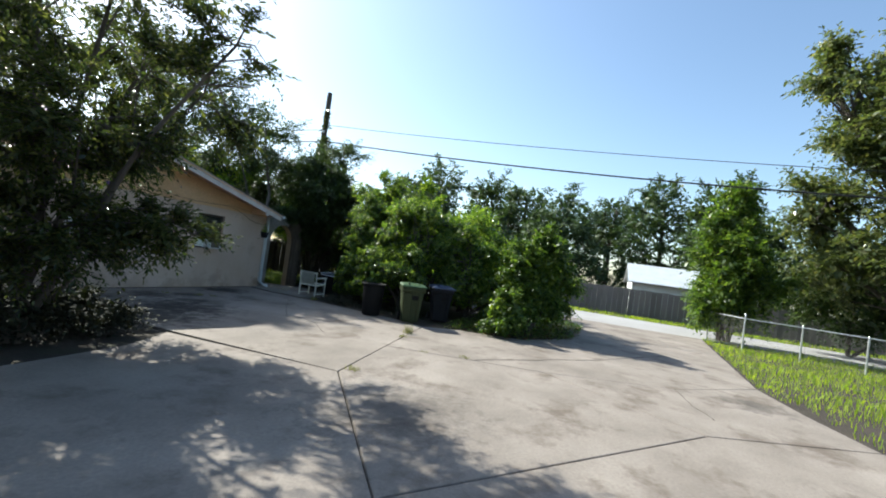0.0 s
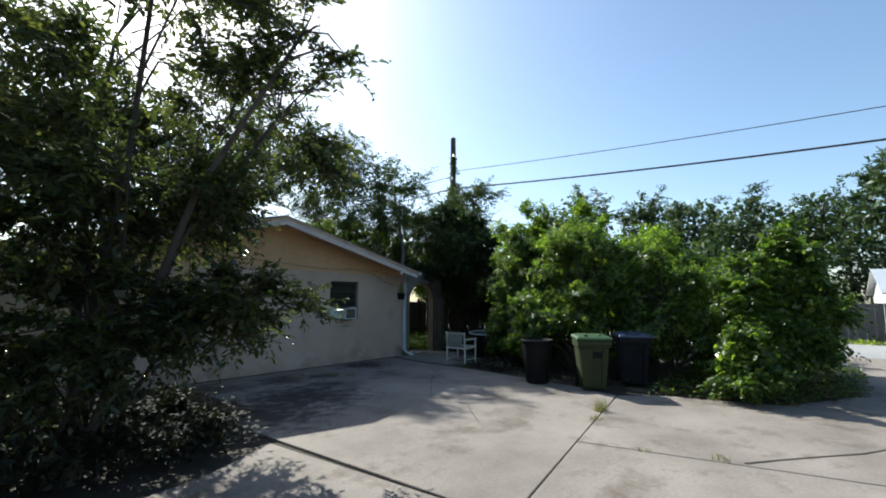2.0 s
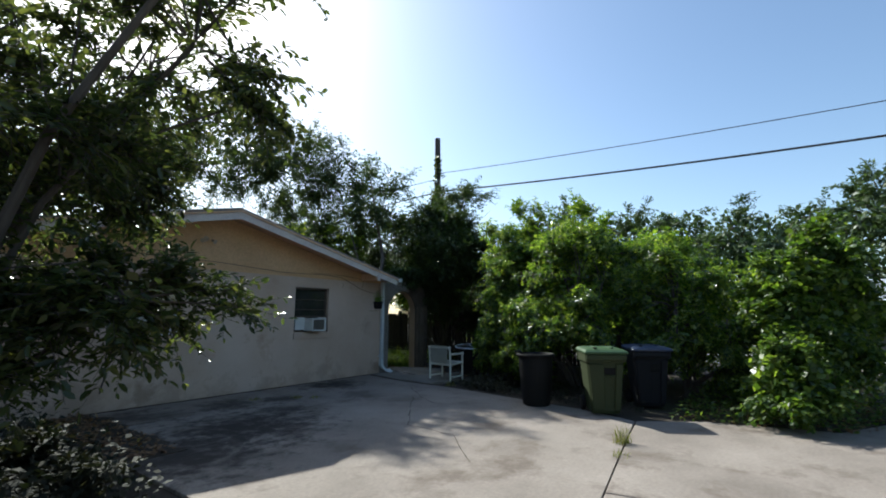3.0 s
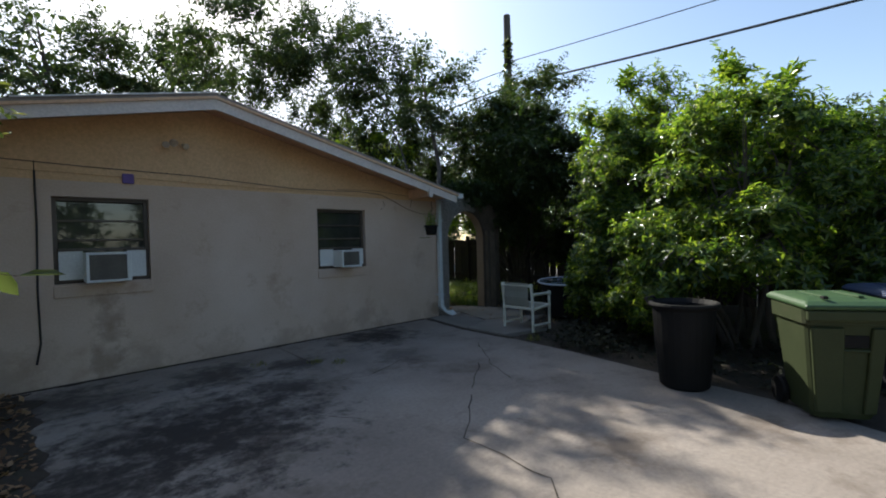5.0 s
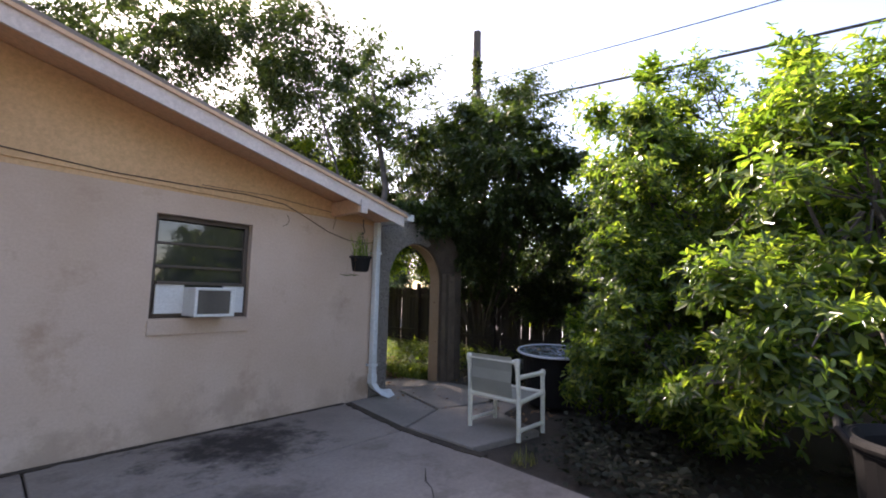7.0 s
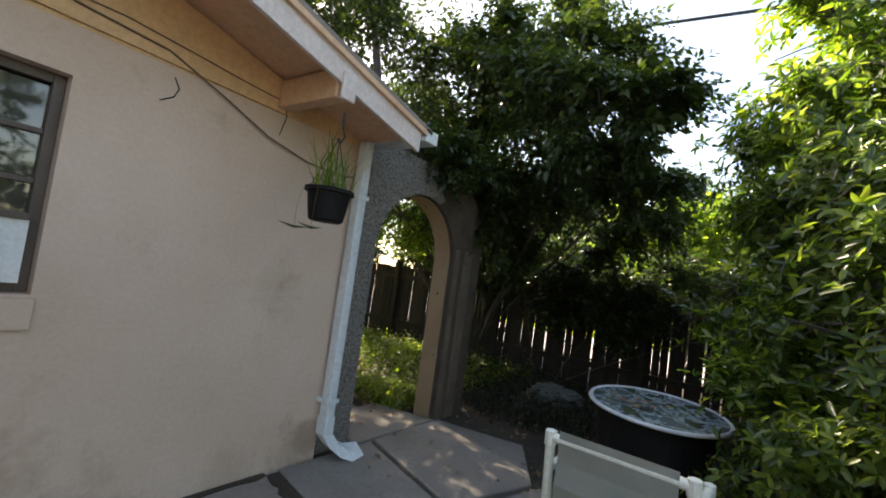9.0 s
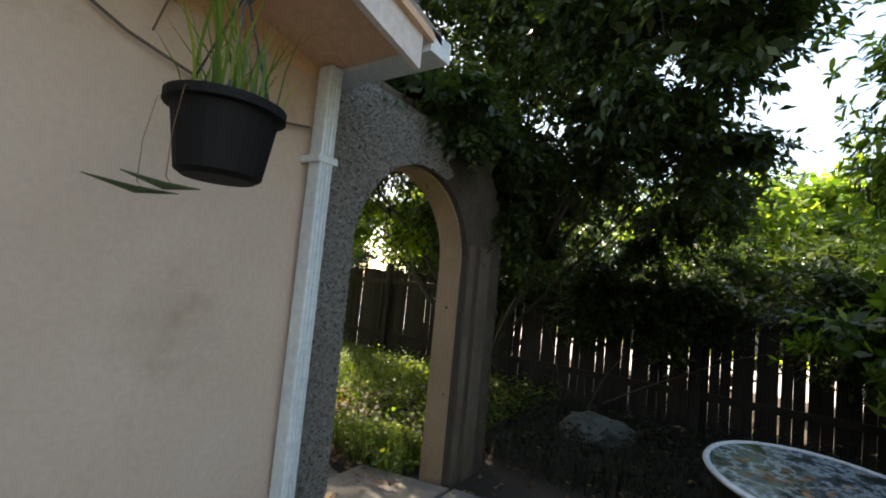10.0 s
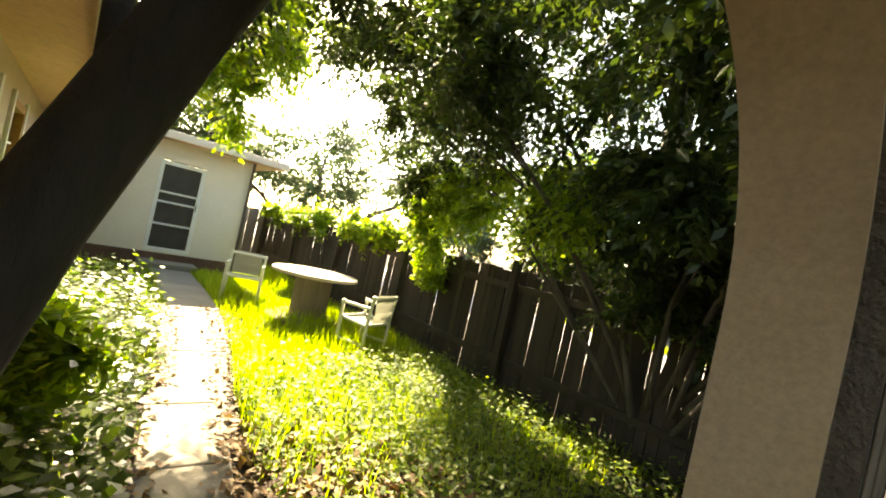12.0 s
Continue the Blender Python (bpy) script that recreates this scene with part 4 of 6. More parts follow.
def rough_coat(x0, x1, z0, z1, y, step=0.006):
    """Knobbly thrown render on the pier by the house and over the spring of the arch."""
    nx, nz = int((x1 - x0) / step), int((z1 - z0) / step)
    xs, zs = np.linspace(x0, x1, nx + 1), np.linspace(z0, z1, nz + 1)
    vv = []
    for z in zs:
        for x in xs:
            d = noise.voronoi(Vector((x * 50, 0.3, z * 62)))[0][0]
            h = 0.017 * max(0.0, 0.75 - d) + 0.008 * noise.noise(Vector((x * 95, 2, z * 120))) - 0.030 * max(0.0, noise.noise(Vector((x * 30 + 7, 0, z * 52))) - 0.2)
            vv.append((x, y - 0.004 - max(h + 0.004, -0.003), z))
    w = nx + 1

    def solid(x, z):
        if z < 1.55:
            return x < 0.418
        return (x - 1.0) ** 2 + ((z - 1.55) / 1.02) ** 2 > 0.584 ** 2 and x < 1.22 + 0.22 * noise.noise(Vector((x * 5, 4, z * 9)))

    ff = [(i * w + k, i * w + k + 1, (i + 1) * w + k + 1, (i + 1) * w + k) for i in range(nz) for k in range(nx) if solid(xs[k] + step / 2, zs[i] + step / 2)]
    ob = new("rough_coat", quick_mesh("rough_coat", np.array(vv), np.array(ff), THROWN_RENDER))
    ob.parent = arch
    ob["label"] = "knobbly grey thrown render, dark specks painted as pit shade"
    return ob


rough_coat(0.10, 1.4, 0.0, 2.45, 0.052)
for yy, zz, r in ((0.185, 1.245, 0.014), (0.14, 0.62, 0.010)):
    part("rust_spot", add_lathe(bmesh.new(), [(r, 0), (r * 0.8, 0.003)], 10), BRICK_BASE, arch, "small dark hole in the stucco").matrix_basis = pose(1.5655, yy, zz, 0, -90, 0)
# ---- fence ----
fence = tagged(empty("board_fence"), "weathered brown board fence with daylight between boards", "fence")
rngf = np.random.default_rng(11)
board = box(-0.011, 0.011, -0.0515, 0.0515, 0.0, 1.56, 0.004)
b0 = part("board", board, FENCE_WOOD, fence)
FX, y, first = 4.93, -6.0, True
while y < 13.5:
    m = pose(FX + rngf.normal() * 0.004, y, -0.03 + rngf.normal() * 0.015, rngf.normal() * 0.5, rngf.normal() * 0.4, rngf.normal() * 1.0)
    if first:
        b0.matrix_basis, first = m, False
    else:
        share("board", b0.data, fence, m)
    y += 0.1035 + (rngf.random() ** 2) * 0.015 + (0.02 if rngf.random() < 0.05 else 0)
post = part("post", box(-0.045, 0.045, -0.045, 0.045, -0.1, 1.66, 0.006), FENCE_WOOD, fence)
post.matrix_basis = pose(FX - 0.1, -6.0, 0)
for k in range(1, 9):
    share("post", post.data, fence, pose(FX - 0.1, -6.0 + 2.4 * k, 0))
for z in (0.35, 1.28):
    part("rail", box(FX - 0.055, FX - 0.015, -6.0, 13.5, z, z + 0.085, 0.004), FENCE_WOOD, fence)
back_fence = tagged(empty("board_fence"), "grey bleached board fence across the garden's end", "fence")
bb = part("board", box(-0.07, 0.07, -0.011, 0.011, 0, 1.6, 0.004), GREY_FENCE, back_fence)
bb.matrix_basis = pose(4.2, 13.5, -0.03)
for k in range(1, 6):
    share("board", bb.data, back_fence, pose(4.2 + 0.15 * k - (0.02 if k % 3 == 0 else 0), 13.5, -0.03 + 0.01 * (k % 2)))
part("rail", box(4.0, 4.95, 13.515, 13.56, 1.2, 1.29), GREY_FENCE, back_fence)

# street-side fence beyond the road
far_fence = tagged(empty("board_fence"), "long grey wooden privacy fence across the street", "fence")
fb = part("board", box(-0.012, 0.012, -0.145, 0.145, 0, 1.62, 0.004), GREY_FENCE, far_fence)
fb.matrix_basis = pose(17.0, -40, -0.05)
for k in range(1, 170):
    share("board", fb.data, far_fence, pose(17.0 + 0.006 * (k % 3), -40 + 0.3 * k, -0.05 + 0.02 * math.sin(k * 1.7)))

# shed across the street
shed = tagged(empty("shed"), "white shed with a bright tin roof behind the fence", "shed")
part("wall", box(21.0, 27.0, -18.6, -12.6, -0.1, 2.15), SHED_WALL, shed)
rf = bmesh.new()
sx = [(20.6, 2.0), (24.0, 3.35), (27.4, 2.0)]
vs = [[rf.verts.new((x, yy, z + dz)) for x, z in sx for dz in (0, 0.07)] for yy in (-18.9, -12.3)]
for a, b in ((0, 2), (2, 4)):
    rf.faces.new((vs[0][a], vs[0][b], vs[1][b], vs[1][a]))
    rf.faces.new((vs[0][a + 1], vs[1][a + 1], vs[1][b + 1], vs[0][b + 1]))
for yy in (0, 1):
    rf.faces.new((vs[yy][0], vs[yy][2], vs[yy][3], vs[yy][1]))
    rf.faces.new((vs[yy][2], vs[yy][4], vs[yy][5], vs[yy][3]))
part("roof", rf, ROOF_TIN, shed, "pale tin roof")
gb = bmesh.new()
g = [gb.verts.new(p) for p in ((21.0, -12.602, 2.15), (27.0, -12.602, 2.15), (24.0, -12.602, 3.3))]
g2 = [gb.verts.new((v.co.x, -12.7, v.co.z)) for v in g]
gb.faces.new(g)
gb.faces.new(g2[::-1])
for k in range(3):
    gb.faces.new((g[k], g[(k + 1) % 3], g2[(k + 1) % 3], g2[k]))
part("gable", gb, SHED_WALL, shed)

# chain-link fence on the lawn
link = tagged(empty("chain_link_fence"), "low galvanised chain-link fence on the lawn", "fence")
CP = [(9.2, -14.9), (6.7, -15.5), (6.15, -17.0), (5.4, -18.4), (4.4, -20.4)]
for i, (x, y) in enumerate(CP):
    part("post", add_lathe(bmesh.new(), [(0.028, -0.1), (0.028, 1.15 + (0.12 if i == 1 else 0)), (0.012, 1.18 + (0.12 if i == 1 else 0))], 10, (x, y, 0)), GALV, link)
for (ax, ay), (bx, by) in zip(CP, CP[1:]):
    part("top_rail", tube([(ax, ay, 1.12), (bx, by, 1.12)], 0.020, 8), GALV, link)
    L = math.hypot(bx - ax, by - ay)
    ux, uy = (bx - ax) / L, (by - ay) / L
    net = bmesh.new()
    step, s = 0.075, -1.1
    while s < L:
        for sg in (1, -1):
            a0, a1 = (s, s + 1.05)
            z0, z1 = (0.03, 1.08) if sg > 0 else (1.08, 0.03)
            c0, c1 = max(a0, 0), min(a1, L)
            if c1 > c0:
                q0, q1 = z0 + (z1 - z0) * (c0 - a0) / 1.05, z0 + (z1 - z0) * (c1 - a0) / 1.05
                add_tube(net, [(ax + ux * c0, ay + uy * c0, q0), (ax + ux * c1, ay + uy * c1, q1)], 0.0017, 3, False)
        s += step
    part("mesh", net, GRILLE, link, "woven wire mesh")

# utility pole and lines
up = tagged(empty("utility_pole", (5.7, 2.43, 0)), "dark creosoted wooden utility pole with a creeper on it", "utility pole")
part("pole", add_lathe(bmesh.new(), [(0.15, -0.1), (0.145, 3), (0.125, 6.5), (0.11, 8.78), (0.09, 8.80)], 14), POLE_WOOD, up)
part("insulator", add_lathe(bmesh.new(), [(0.02, 0), (0.05, 0.03), (0.05, 0.10), (0.03, 0.14)], 10, (-0.14, -0.05, 6.85)), GALV, up)
part("bracket", box(-0.2, 0.0, -0.05, 0.05, 6.42, 6.5, 0.006), GALV, up)
crown("creeper", [(5.64, 2.37, 7.5, 0.15, 0.15, 0.8, 16), (5.6, 2.3, 6.0, 0.4, 0.4, 0.9, 36)], 0.11, LEAF_MYRTLE, up, 21, 14, 0.12, label="green creeper climbing the pole")
wire("power_line", sag((5.6, 2.2, 6.46), (5.65, -40.0, 6.3), 0.9, 40), 0.028, CABLE, "thick black overhead cable from the pole", "power line", 6)
wire("power_line", sag((5.65, 2.3, 7.25), (5.65, -40.0, 6.9), 0.75, 40), 0.013, CABLE, "thin overhead wire from the pole", "power line", 5)
wire("power_line", sag((5.6, 2.5, 7.0), (-1.5, 22.0, 4.8), 0.3), 0.014, CABLE, "thin service wire behind the trees", "power line", 5)
wire("power_line", sag((5.6, 2.5, 6.45), (3.0, 30.0, 6.0), 0.5), 0.025, CABLE, "thick black overhead cable from the pole", "power line", 6)

# ---- bins ----
def wheeled_bin(x, y, turn, body_mat, lid_mat, label, h=0.95):
    b = tagged(empty("wheeled_bin", (x, y, 0.0), turn), label, "bin", "bins by the hedge")
    w0, d0, w1, d1 = 0.205, 0.205, 0.275, 0.27

    def at(z):
        """Half width and half depth of the tapered body."""
        f = min(1.0, z / (h - 0.16))
        return w0 + (w1 - w0) * f, d0 + (d1 - d0) * f

    bm = bmesh.new()
    rings = []
    for z, g in ((0.03, -0.01), (0.07, 0.0), (0.35, 0.0), (h - 0.17, 0.0), (h - 0.165, 0.022), (h - 0.045, 0.026)):
        w, d = at(z)
        w, d, c = w + g, d + g, 0.045
        pts = []
        for sx, sy in ((-1, -1), (1, -1), (1, 1), (-1, 1)):
            for k in range(3):
                a = math.atan2(sy, sx) + (k - 1) * math.pi / 4 * 0.95
                pts.append((sx * (w - c) + c * math.cos(a), sy * (d - c) + c * math.sin(a), z))
        rings.append([bm.verts.new(p) for p in pts])
    for p, q in zip(rings, rings[1:]):
        for k in range(12):
            bm.faces.new((p[k], p[(k + 1) % 12], q[(k + 1) % 12], q[k]))
    bm.faces.new(rings[0][::-1])
    bm.faces.new(rings[-1])
    part("body", bm, body_mat, b)

    def pilaster(x0, x1):
        """A raised rib of the front that follows the taper and frames the lift channel."""
        pb = bmesh.new()
        vs = []
        for z in (0.08, h - 0.19):
            w, d = at(z)
            k = w / w1
            for px, py in ((x0 * k, -d - 0.028), (x1 * k, -d - 0.028), (x1 * k, -d + 0.01), (x0 * k, -d + 0.01)):
                vs.append(pb.verts.new((px, py, z)))
        for q in ((3, 2, 1, 0), (4, 5, 6, 7), (0, 1, 5, 4), (1, 2, 6, 5), (2, 3, 7, 6), (3, 0, 4, 7)):
            pb.faces.new([vs[i] for i in q])
        bmesh.ops.bevel(pb, geom=list(pb.edges), offset=0.008, segments=1, affect="EDGES")
        part("pilaster", pb, body_mat, b)

    pilaster(-0.255, -0.03)
    pilaster(0.15, 0.255)
    part("lift_bar", tube([(-0.03, -d1 + 0.008, 0.58), (0.14, -d1 + 0.008, 0.58)], 0.013, 8), body_mat, b)
    # Black block deepens the recess shade in the lift channel.
    part("pocket", box(-0.03, 0.14, -d0 - 0.065, -d0 - 0.02, 0.60, 0.70, 0.008), BLACK, b, "black block standing for the shaded lift recess")
    part("brow", box(-w1 - 0.02, w1 + 0.02, -d1 - 0.07, -d1 - 0.024, h - 0.135, h - 0.05, 0.014), body_mat, b, "overhanging front lip")
    lid = bmesh.new()
    rr = []
    for z, g, fr in ((h - 0.044, 0.040, 0.045), (h - 0.012, 0.044, 0.047), (h + 0.016, 0.012, 0.02), (h + 0.034, -0.07, -0.04)):
        rr.append([lid.verts.new(p) for p in ((-w1 - g, -d1 - g - fr, z), (w1 + g, -d1 - g - fr, z), (w1 + g, d1 + g, z + 0.012), (-w1 - g, d1 + g, z + 0.012))])
    for p, q in zip(rr, rr[1:]):
        for k in range(4):
            lid.faces.new((p[k], p[(k + 1) % 4], q[(k + 1) % 4], q[k]))
    lid.faces.new(rr[0][::-1])
    lid.faces.new(rr[-1])
    bmesh.ops.bevel(lid, geom=[e for e in lid.edges], offset=0.008, segments=1, affect="EDGES")
    part("lid", lid, lid_mat, b)
    for dx in (-0.12, 0.12):
        part("lid_rib", box(dx - 0.02, dx + 0.02, -d1 + 0.06, d1 - 0.12, h + 0.032, h + 0.050, 0.006), lid_mat, b)
    part("latch", box(-0.17, -0.135, -d1 - 0.02, -d1 + 0.03, h + 0.030, h + 0.052, 0.006), BLACK, b, "small dark lid catch")
    part("handle", tube([(-0.2, d1 + 0.01, h - 0.10), (-0.2, d1 + 0.09, h - 0.03), (0.2, d1 + 0.09, h - 0.03), (0.2, d1 + 0.01, h - 0.10)], 0.016, 8), body_mat, b)
    part("axle", tube([(-0.25, d0 + 0.02, 0.115), (0.25, d0 + 0.02, 0.115)], 0.012, 8), BLACK, b)
    for dx in (-0.25, 0.25):
        part("wheel", add_lathe(bmesh.new(), [(0.05, -0.025), (0.11, -0.025), (0.115, 0), (0.11, 0.025), (0.05, 0.025)], 18), BLACK, b).matrix_basis = pose(dx, d0 + 0.02, 0.115, 0, 90, 0)
    return b


wheeled_bin(-1.24, -6.09, -58, GREEN_BIN, GREEN_LID, "faded green plastic wheeled bin with closed lid")
wheeled_bin(-0.20, -6.52, -60, BLUE_BIN, BLUE_LID, "dark wheeled bin with a blue lid beside the green one")
barrel = tagged(empty("rubbish_barrel", (-1.27, -5.0, 0)), "open black plastic rubbish barrel under the hedge", "barrel", "bins by the hedge")
part("body", add_lathe(bmesh.new(), [(0.20, 0.0), (0.225, 0.02), (0.27, 0.45), (0.285, 0.78), (0.305, 0.79), (0.31, 0.83), (0.285, 0.84), (0.265, 0.80), (0.21, 0.06)], 28), BLACK, barrel, smooth=False)
part("rim", add_lathe(bmesh.new(), [(0.306, 0.80), (0.319, 0.806), (0.322, 0.82), (0.316, 0.838), (0.300, 0.842), (0.296, 0.836)], 28, cap=False), BLACK, barrel)
part("grip", tube([(-0.12, 0.28, 0.80), (-0.10, 0.33, 0.86), (0.10, 0.33, 0.86), (0.12, 0.28, 0.80)], 0.014, 8), BLACK, barrel)

# ---- plastic-pipe chairs ----
def pipe_chair(x, y, turn, label, wide=0.56):
    c = tagged(empty("pipe_chair", (x, y, 0.0), turn), label, "chair", "pipe chairs")
    r, hw = 0.0225, wide / 2
    dp = 0.22
    for sx in (-1, 1):
        part("back_post", tube([(sx * hw, -dp, 0.0), (sx * hw, -dp, 0.42), (sx * hw, -dp - 0.03, 0.745)], r, 12), PVC, c)
        part("front_post", tube([(sx * hw, dp, 0.0), (sx * hw, dp, 0.60)], r, 12), PVC, c)
        part("arm", tube([(sx * hw, -dp - 0.015, 0.60), (sx * hw, dp + 0.03, 0.60)], r, 12), PVC, c)
        part("side_rail", tube([(sx * hw, -dp, 0.36), (sx * hw, dp, 0.40)], r, 12), PVC, c)
        part("low_rail", tube([(sx * hw, -dp, 0.10), (sx * hw, dp, 0.10)], r * 0.9, 12), PVC, c)
        for yy, zz in ((-dp - 0.03, 0.745), (-dp, 0.37), (dp, 0.60), (dp, 0.40)):
            part("fitting", add_lathe(bmesh.new(), [(r + 0.002, -0.04), (r + 0.005, -0.035), (r + 0.005, 0.028), (r * 0.7, 0.034)], 12, (sx * hw, yy, zz)), PVC, c)
    part("top_rail", tube([(-hw, -dp - 0.03, 0.745), (hw, -dp - 0.03, 0.745)], r, 12), PVC, c)
    part("back_rail", tube([(-hw, -dp, 0.37), (hw, -dp, 0.37)], r, 12), PVC, c)
    part("front_rail", tube([(-hw, dp, 0.40), (hw, dp, 0.40)], r, 12), PVC, c)

    def sling(rows, w):
        bm = bmesh.new()
        grid = []
        for yy, zz in rows:
            grid.append([bm.verts.new((w * (k / 4 - 1), yy + dy, zz + dz)) for k in range(9) for dy, dz in ((0, 0),)])
        for a, b in zip(grid, grid[1:]):
            for k in range(8):
                bm.faces.new((a[k], a[k + 1], b[k + 1], b[k]))
        bmesh.ops.solidify(bm, geom=bm.faces, thickness=0.006)
        return bm

    part("seat", sling([(-dp, 0.385), (-0.12, 0.365), (0.05, 0.362), (0.18, 0.385), (dp, 0.423)], hw - 0.06), SLING, c, "grey-green mesh sling seat")
    part("backrest", sling([(-dp - 0.052, 0.79), (-dp - 0.045, 0.65), (-dp - 0.06, 0.55), (-dp - 0.03, 0.40)], hw - 0.05), SLING, c, "grey-green mesh sling back")
    return c


pipe_chair(0.14, -2.09, -93, "cream plastic-pipe armchair with a sagging mesh sling on the patio", 0.60)
pipe_chair(3.95, 5.35, 25, "yellowed plastic-pipe chair pulled up to the spool table")
pipe_chair(3.0, 7.95, 160, "white plastic-pipe chair behind the spool table")

# ---- cable-spool tables ----
def spool_table(x, y, r, h, drum, top_mat, drum_mat, label, tilt=(0, 0)):
    t = tagged(empty("spool_table", (x, y, 0.0)), label, "table", "cable-spool tables")
    top = part("top", add_lathe(bmesh.new(), [(r - 0.01, 0), (r, 0.008), (r, 0.04), (r - 0.01, 0.05)], 40), top_mat, t, "round board top")
    top.matrix_basis = pose(0, 0, h - 0.05, tilt[0], tilt[1])
    part("drum", add_lathe(bmesh.new(), [(drum, 0.05), (drum * 0.97, 0.3), (drum, h - 0.052)], 24), drum_mat, t, "upright staves of the drum")
    part("foot", add_lathe(bmesh.new(), [(r * 0.94, -0.02), (r * 0.95, 0.0), (r * 0.95, 0.04), (r * 0.94, 0.049)], 36), drum_mat, t)
    return t


spool_table(3.72, 6.75, 0.68, 0.78, 0.30, SPOOL_WOOD, DRUM_WOOD, "bleached wooden cable-spool table standing in long grass")
front = tagged(empty("round_table", (1.50, -1.97, 0.0), 0), "round table with a white rim and wet leaf-littered top", "table")
TRIM_W = surface("rim_paint", (0.55, 0.58, 0.60), (0.70, 0.72, 0.74), 0.4, 5, 40, 0.2, 0.003)
WET = nodes_of("wet_top_sky_streaks")
_m, _nt, _b = WET
_n = noise_tex(_nt, 5.5, 8, 0.65)
# The pale blue ramp stop paints streaks of reflected sky.
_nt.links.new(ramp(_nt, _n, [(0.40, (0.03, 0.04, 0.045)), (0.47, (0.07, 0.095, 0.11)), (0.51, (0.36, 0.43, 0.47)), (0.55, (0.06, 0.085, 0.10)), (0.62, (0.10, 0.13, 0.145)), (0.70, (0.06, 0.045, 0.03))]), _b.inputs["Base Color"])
_b.inputs["Roughness"].default_value = 0.12
_b.inputs["Specular IOR Level"].default_value = 0.2
bump(_nt, _b, _n, 0.25, 0.01)
TR = 0.475
tt_rim = part("rim", add_lathe(bmesh.new(), [(TR - 0.022, 0.705), (TR, 0.70), (TR + 0.008, 0.713), (TR, 0.726), (TR - 0.018, 0.724), (TR - 0.022, 0.714)], 44), TRIM_W, front, "white enamelled rim", smooth=True)
tt_top = part("top", add_lathe(bmesh.new(), [(TR - 0.0215, 0.716), (TR - 0.0215, 0.7185), (0.25, 0.719), (0.002, 0.7195)], 44), _m, front, "wet blue-grey top with sky reflections painted into its colour")
part("drum", add_lathe(bmesh.new(), [(0.30, 0.0), (0.34, 0.05), (0.40, 0.45), (0.41, 0.645)], 32), BLACK, front, "dark drum base")
for o_ in (tt_rim, tt_top):
    o_.matrix_basis = pose(0.03, 0.02, -0.03, 2.2, -3.2)
rngl = np.random.default_rng(8)
lp = np.c_[rngl.normal(1.40, 0.09, 26), rngl.normal(-1.80, 0.09, 26), np.full(26, 0.712)]
v, f = leaves_at(lp, 0.07, rngl, 0.5, 0.0, 1.0, 0.9)
tagged(new("dead_leaves", quick_mesh("dead_leaves", v, f, LITTER)), "brown dead leaves lying on the round table", "leaves", kind="stuff")

# ---- hanging pot ----
pot = tagged(empty("hanging_pot", (-0.69, -0.66, 1.62)), "black hanging pot with a straggly grassy plant", "plant pot")
part("pot", add_lathe(bmesh.new(), [(0.075, 0.0), (0.09, 0.01), (0.112, 0.15), (0.128, 0.152), (0.128, 0.172), (0.115, 0.174), (0.105, 0.14)], 26), BLACK, pot)
part("hook", tube([(0.02, 0.0, 0.60), (0.02, 0.0, 0.52), (0.045, 0.0, 0.47), (0.02, 0.0, 0.43), (0.0, 0.0, 0.45)], 0.006, 6), CABLE, pot)
for a in (0, 2.1, 4.2):
    part("hanger", tube([(0.118 * math.cos(a), 0.118 * math.sin(a), 0.165), (0.01, 0, 0.45)], 0.003, 5), CABLE, pot)
rngp = np.random.default_rng(4)
gv, gf = blades(-0.09, 0.09, -0.09, 0.09, 70, 0.34, rngp, None, 0.008, 0.5, 0.14)
gob = new("plant", quick_mesh("plant", gv, gf, LEAF_GROUND))
gob.parent = pot
for a, l in ((2.6, 0.19), (3.6, 0.15)):
    c_, s_ = math.cos(a), math.sin(a)
    run = tube([(0.10 * c_, 0.10 * s_, 0.165), (0.135 * c_, 0.135 * s_, 0.16), (0.15 * c_, 0.15 * s_, 0.06), (0.15 * c_, 0.15 * s_, -0.03), (0.15 * c_ + 0.02, 0.15 * s_, -0.05)], [0.0008, 0.0008, 0.0008, 0.0012, 0.0006], 5)
    part("runner", run, LITTER, pot, "withered hanging runner")
    lv = bmesh.new()
    add_tube(lv, [(0.15 * c_ - l * 0.5, 0.15 * s_, -0.035), (0.15 * c_, 0.15 * s_, -0.048), (0.15 * c_ + l * 0.45, 0.15 * s_, -0.04)], [0.001, 0.008, 0.001], 6)
    part("leaf", lv, LEAF_TREE, pot)

# ---- trees, hedge, plants ----
def tree(name, base, blobs, size, mat, label, seed, r0=0.1, stems=1, twigs=14, per=45, cl=0.3, wide=0.42, shell=0.6, cat="tree", group="", keep=None, droop=0.25, fill=1.0, whorl=False, fine=False, twig=False, reach=None, flat=0.65):
    t = tagged(empty(name, base), label, cat, group)
    rng = np.random.default_rng(seed)
    bm = limbs(base, blobs, rng, r0, stems, twigs)
    for v in bm.verts:
        v.co -= Vector(base)
    part("trunk", bm, BARK, t)
    crown("crown", blobs, size, mat, t, seed + 100, per, cl, wide, shell, droop, keep=keep, fill=fill, whorl=whorl, fine=fine, twig=twig, reach=reach, flat=flat)
    return t


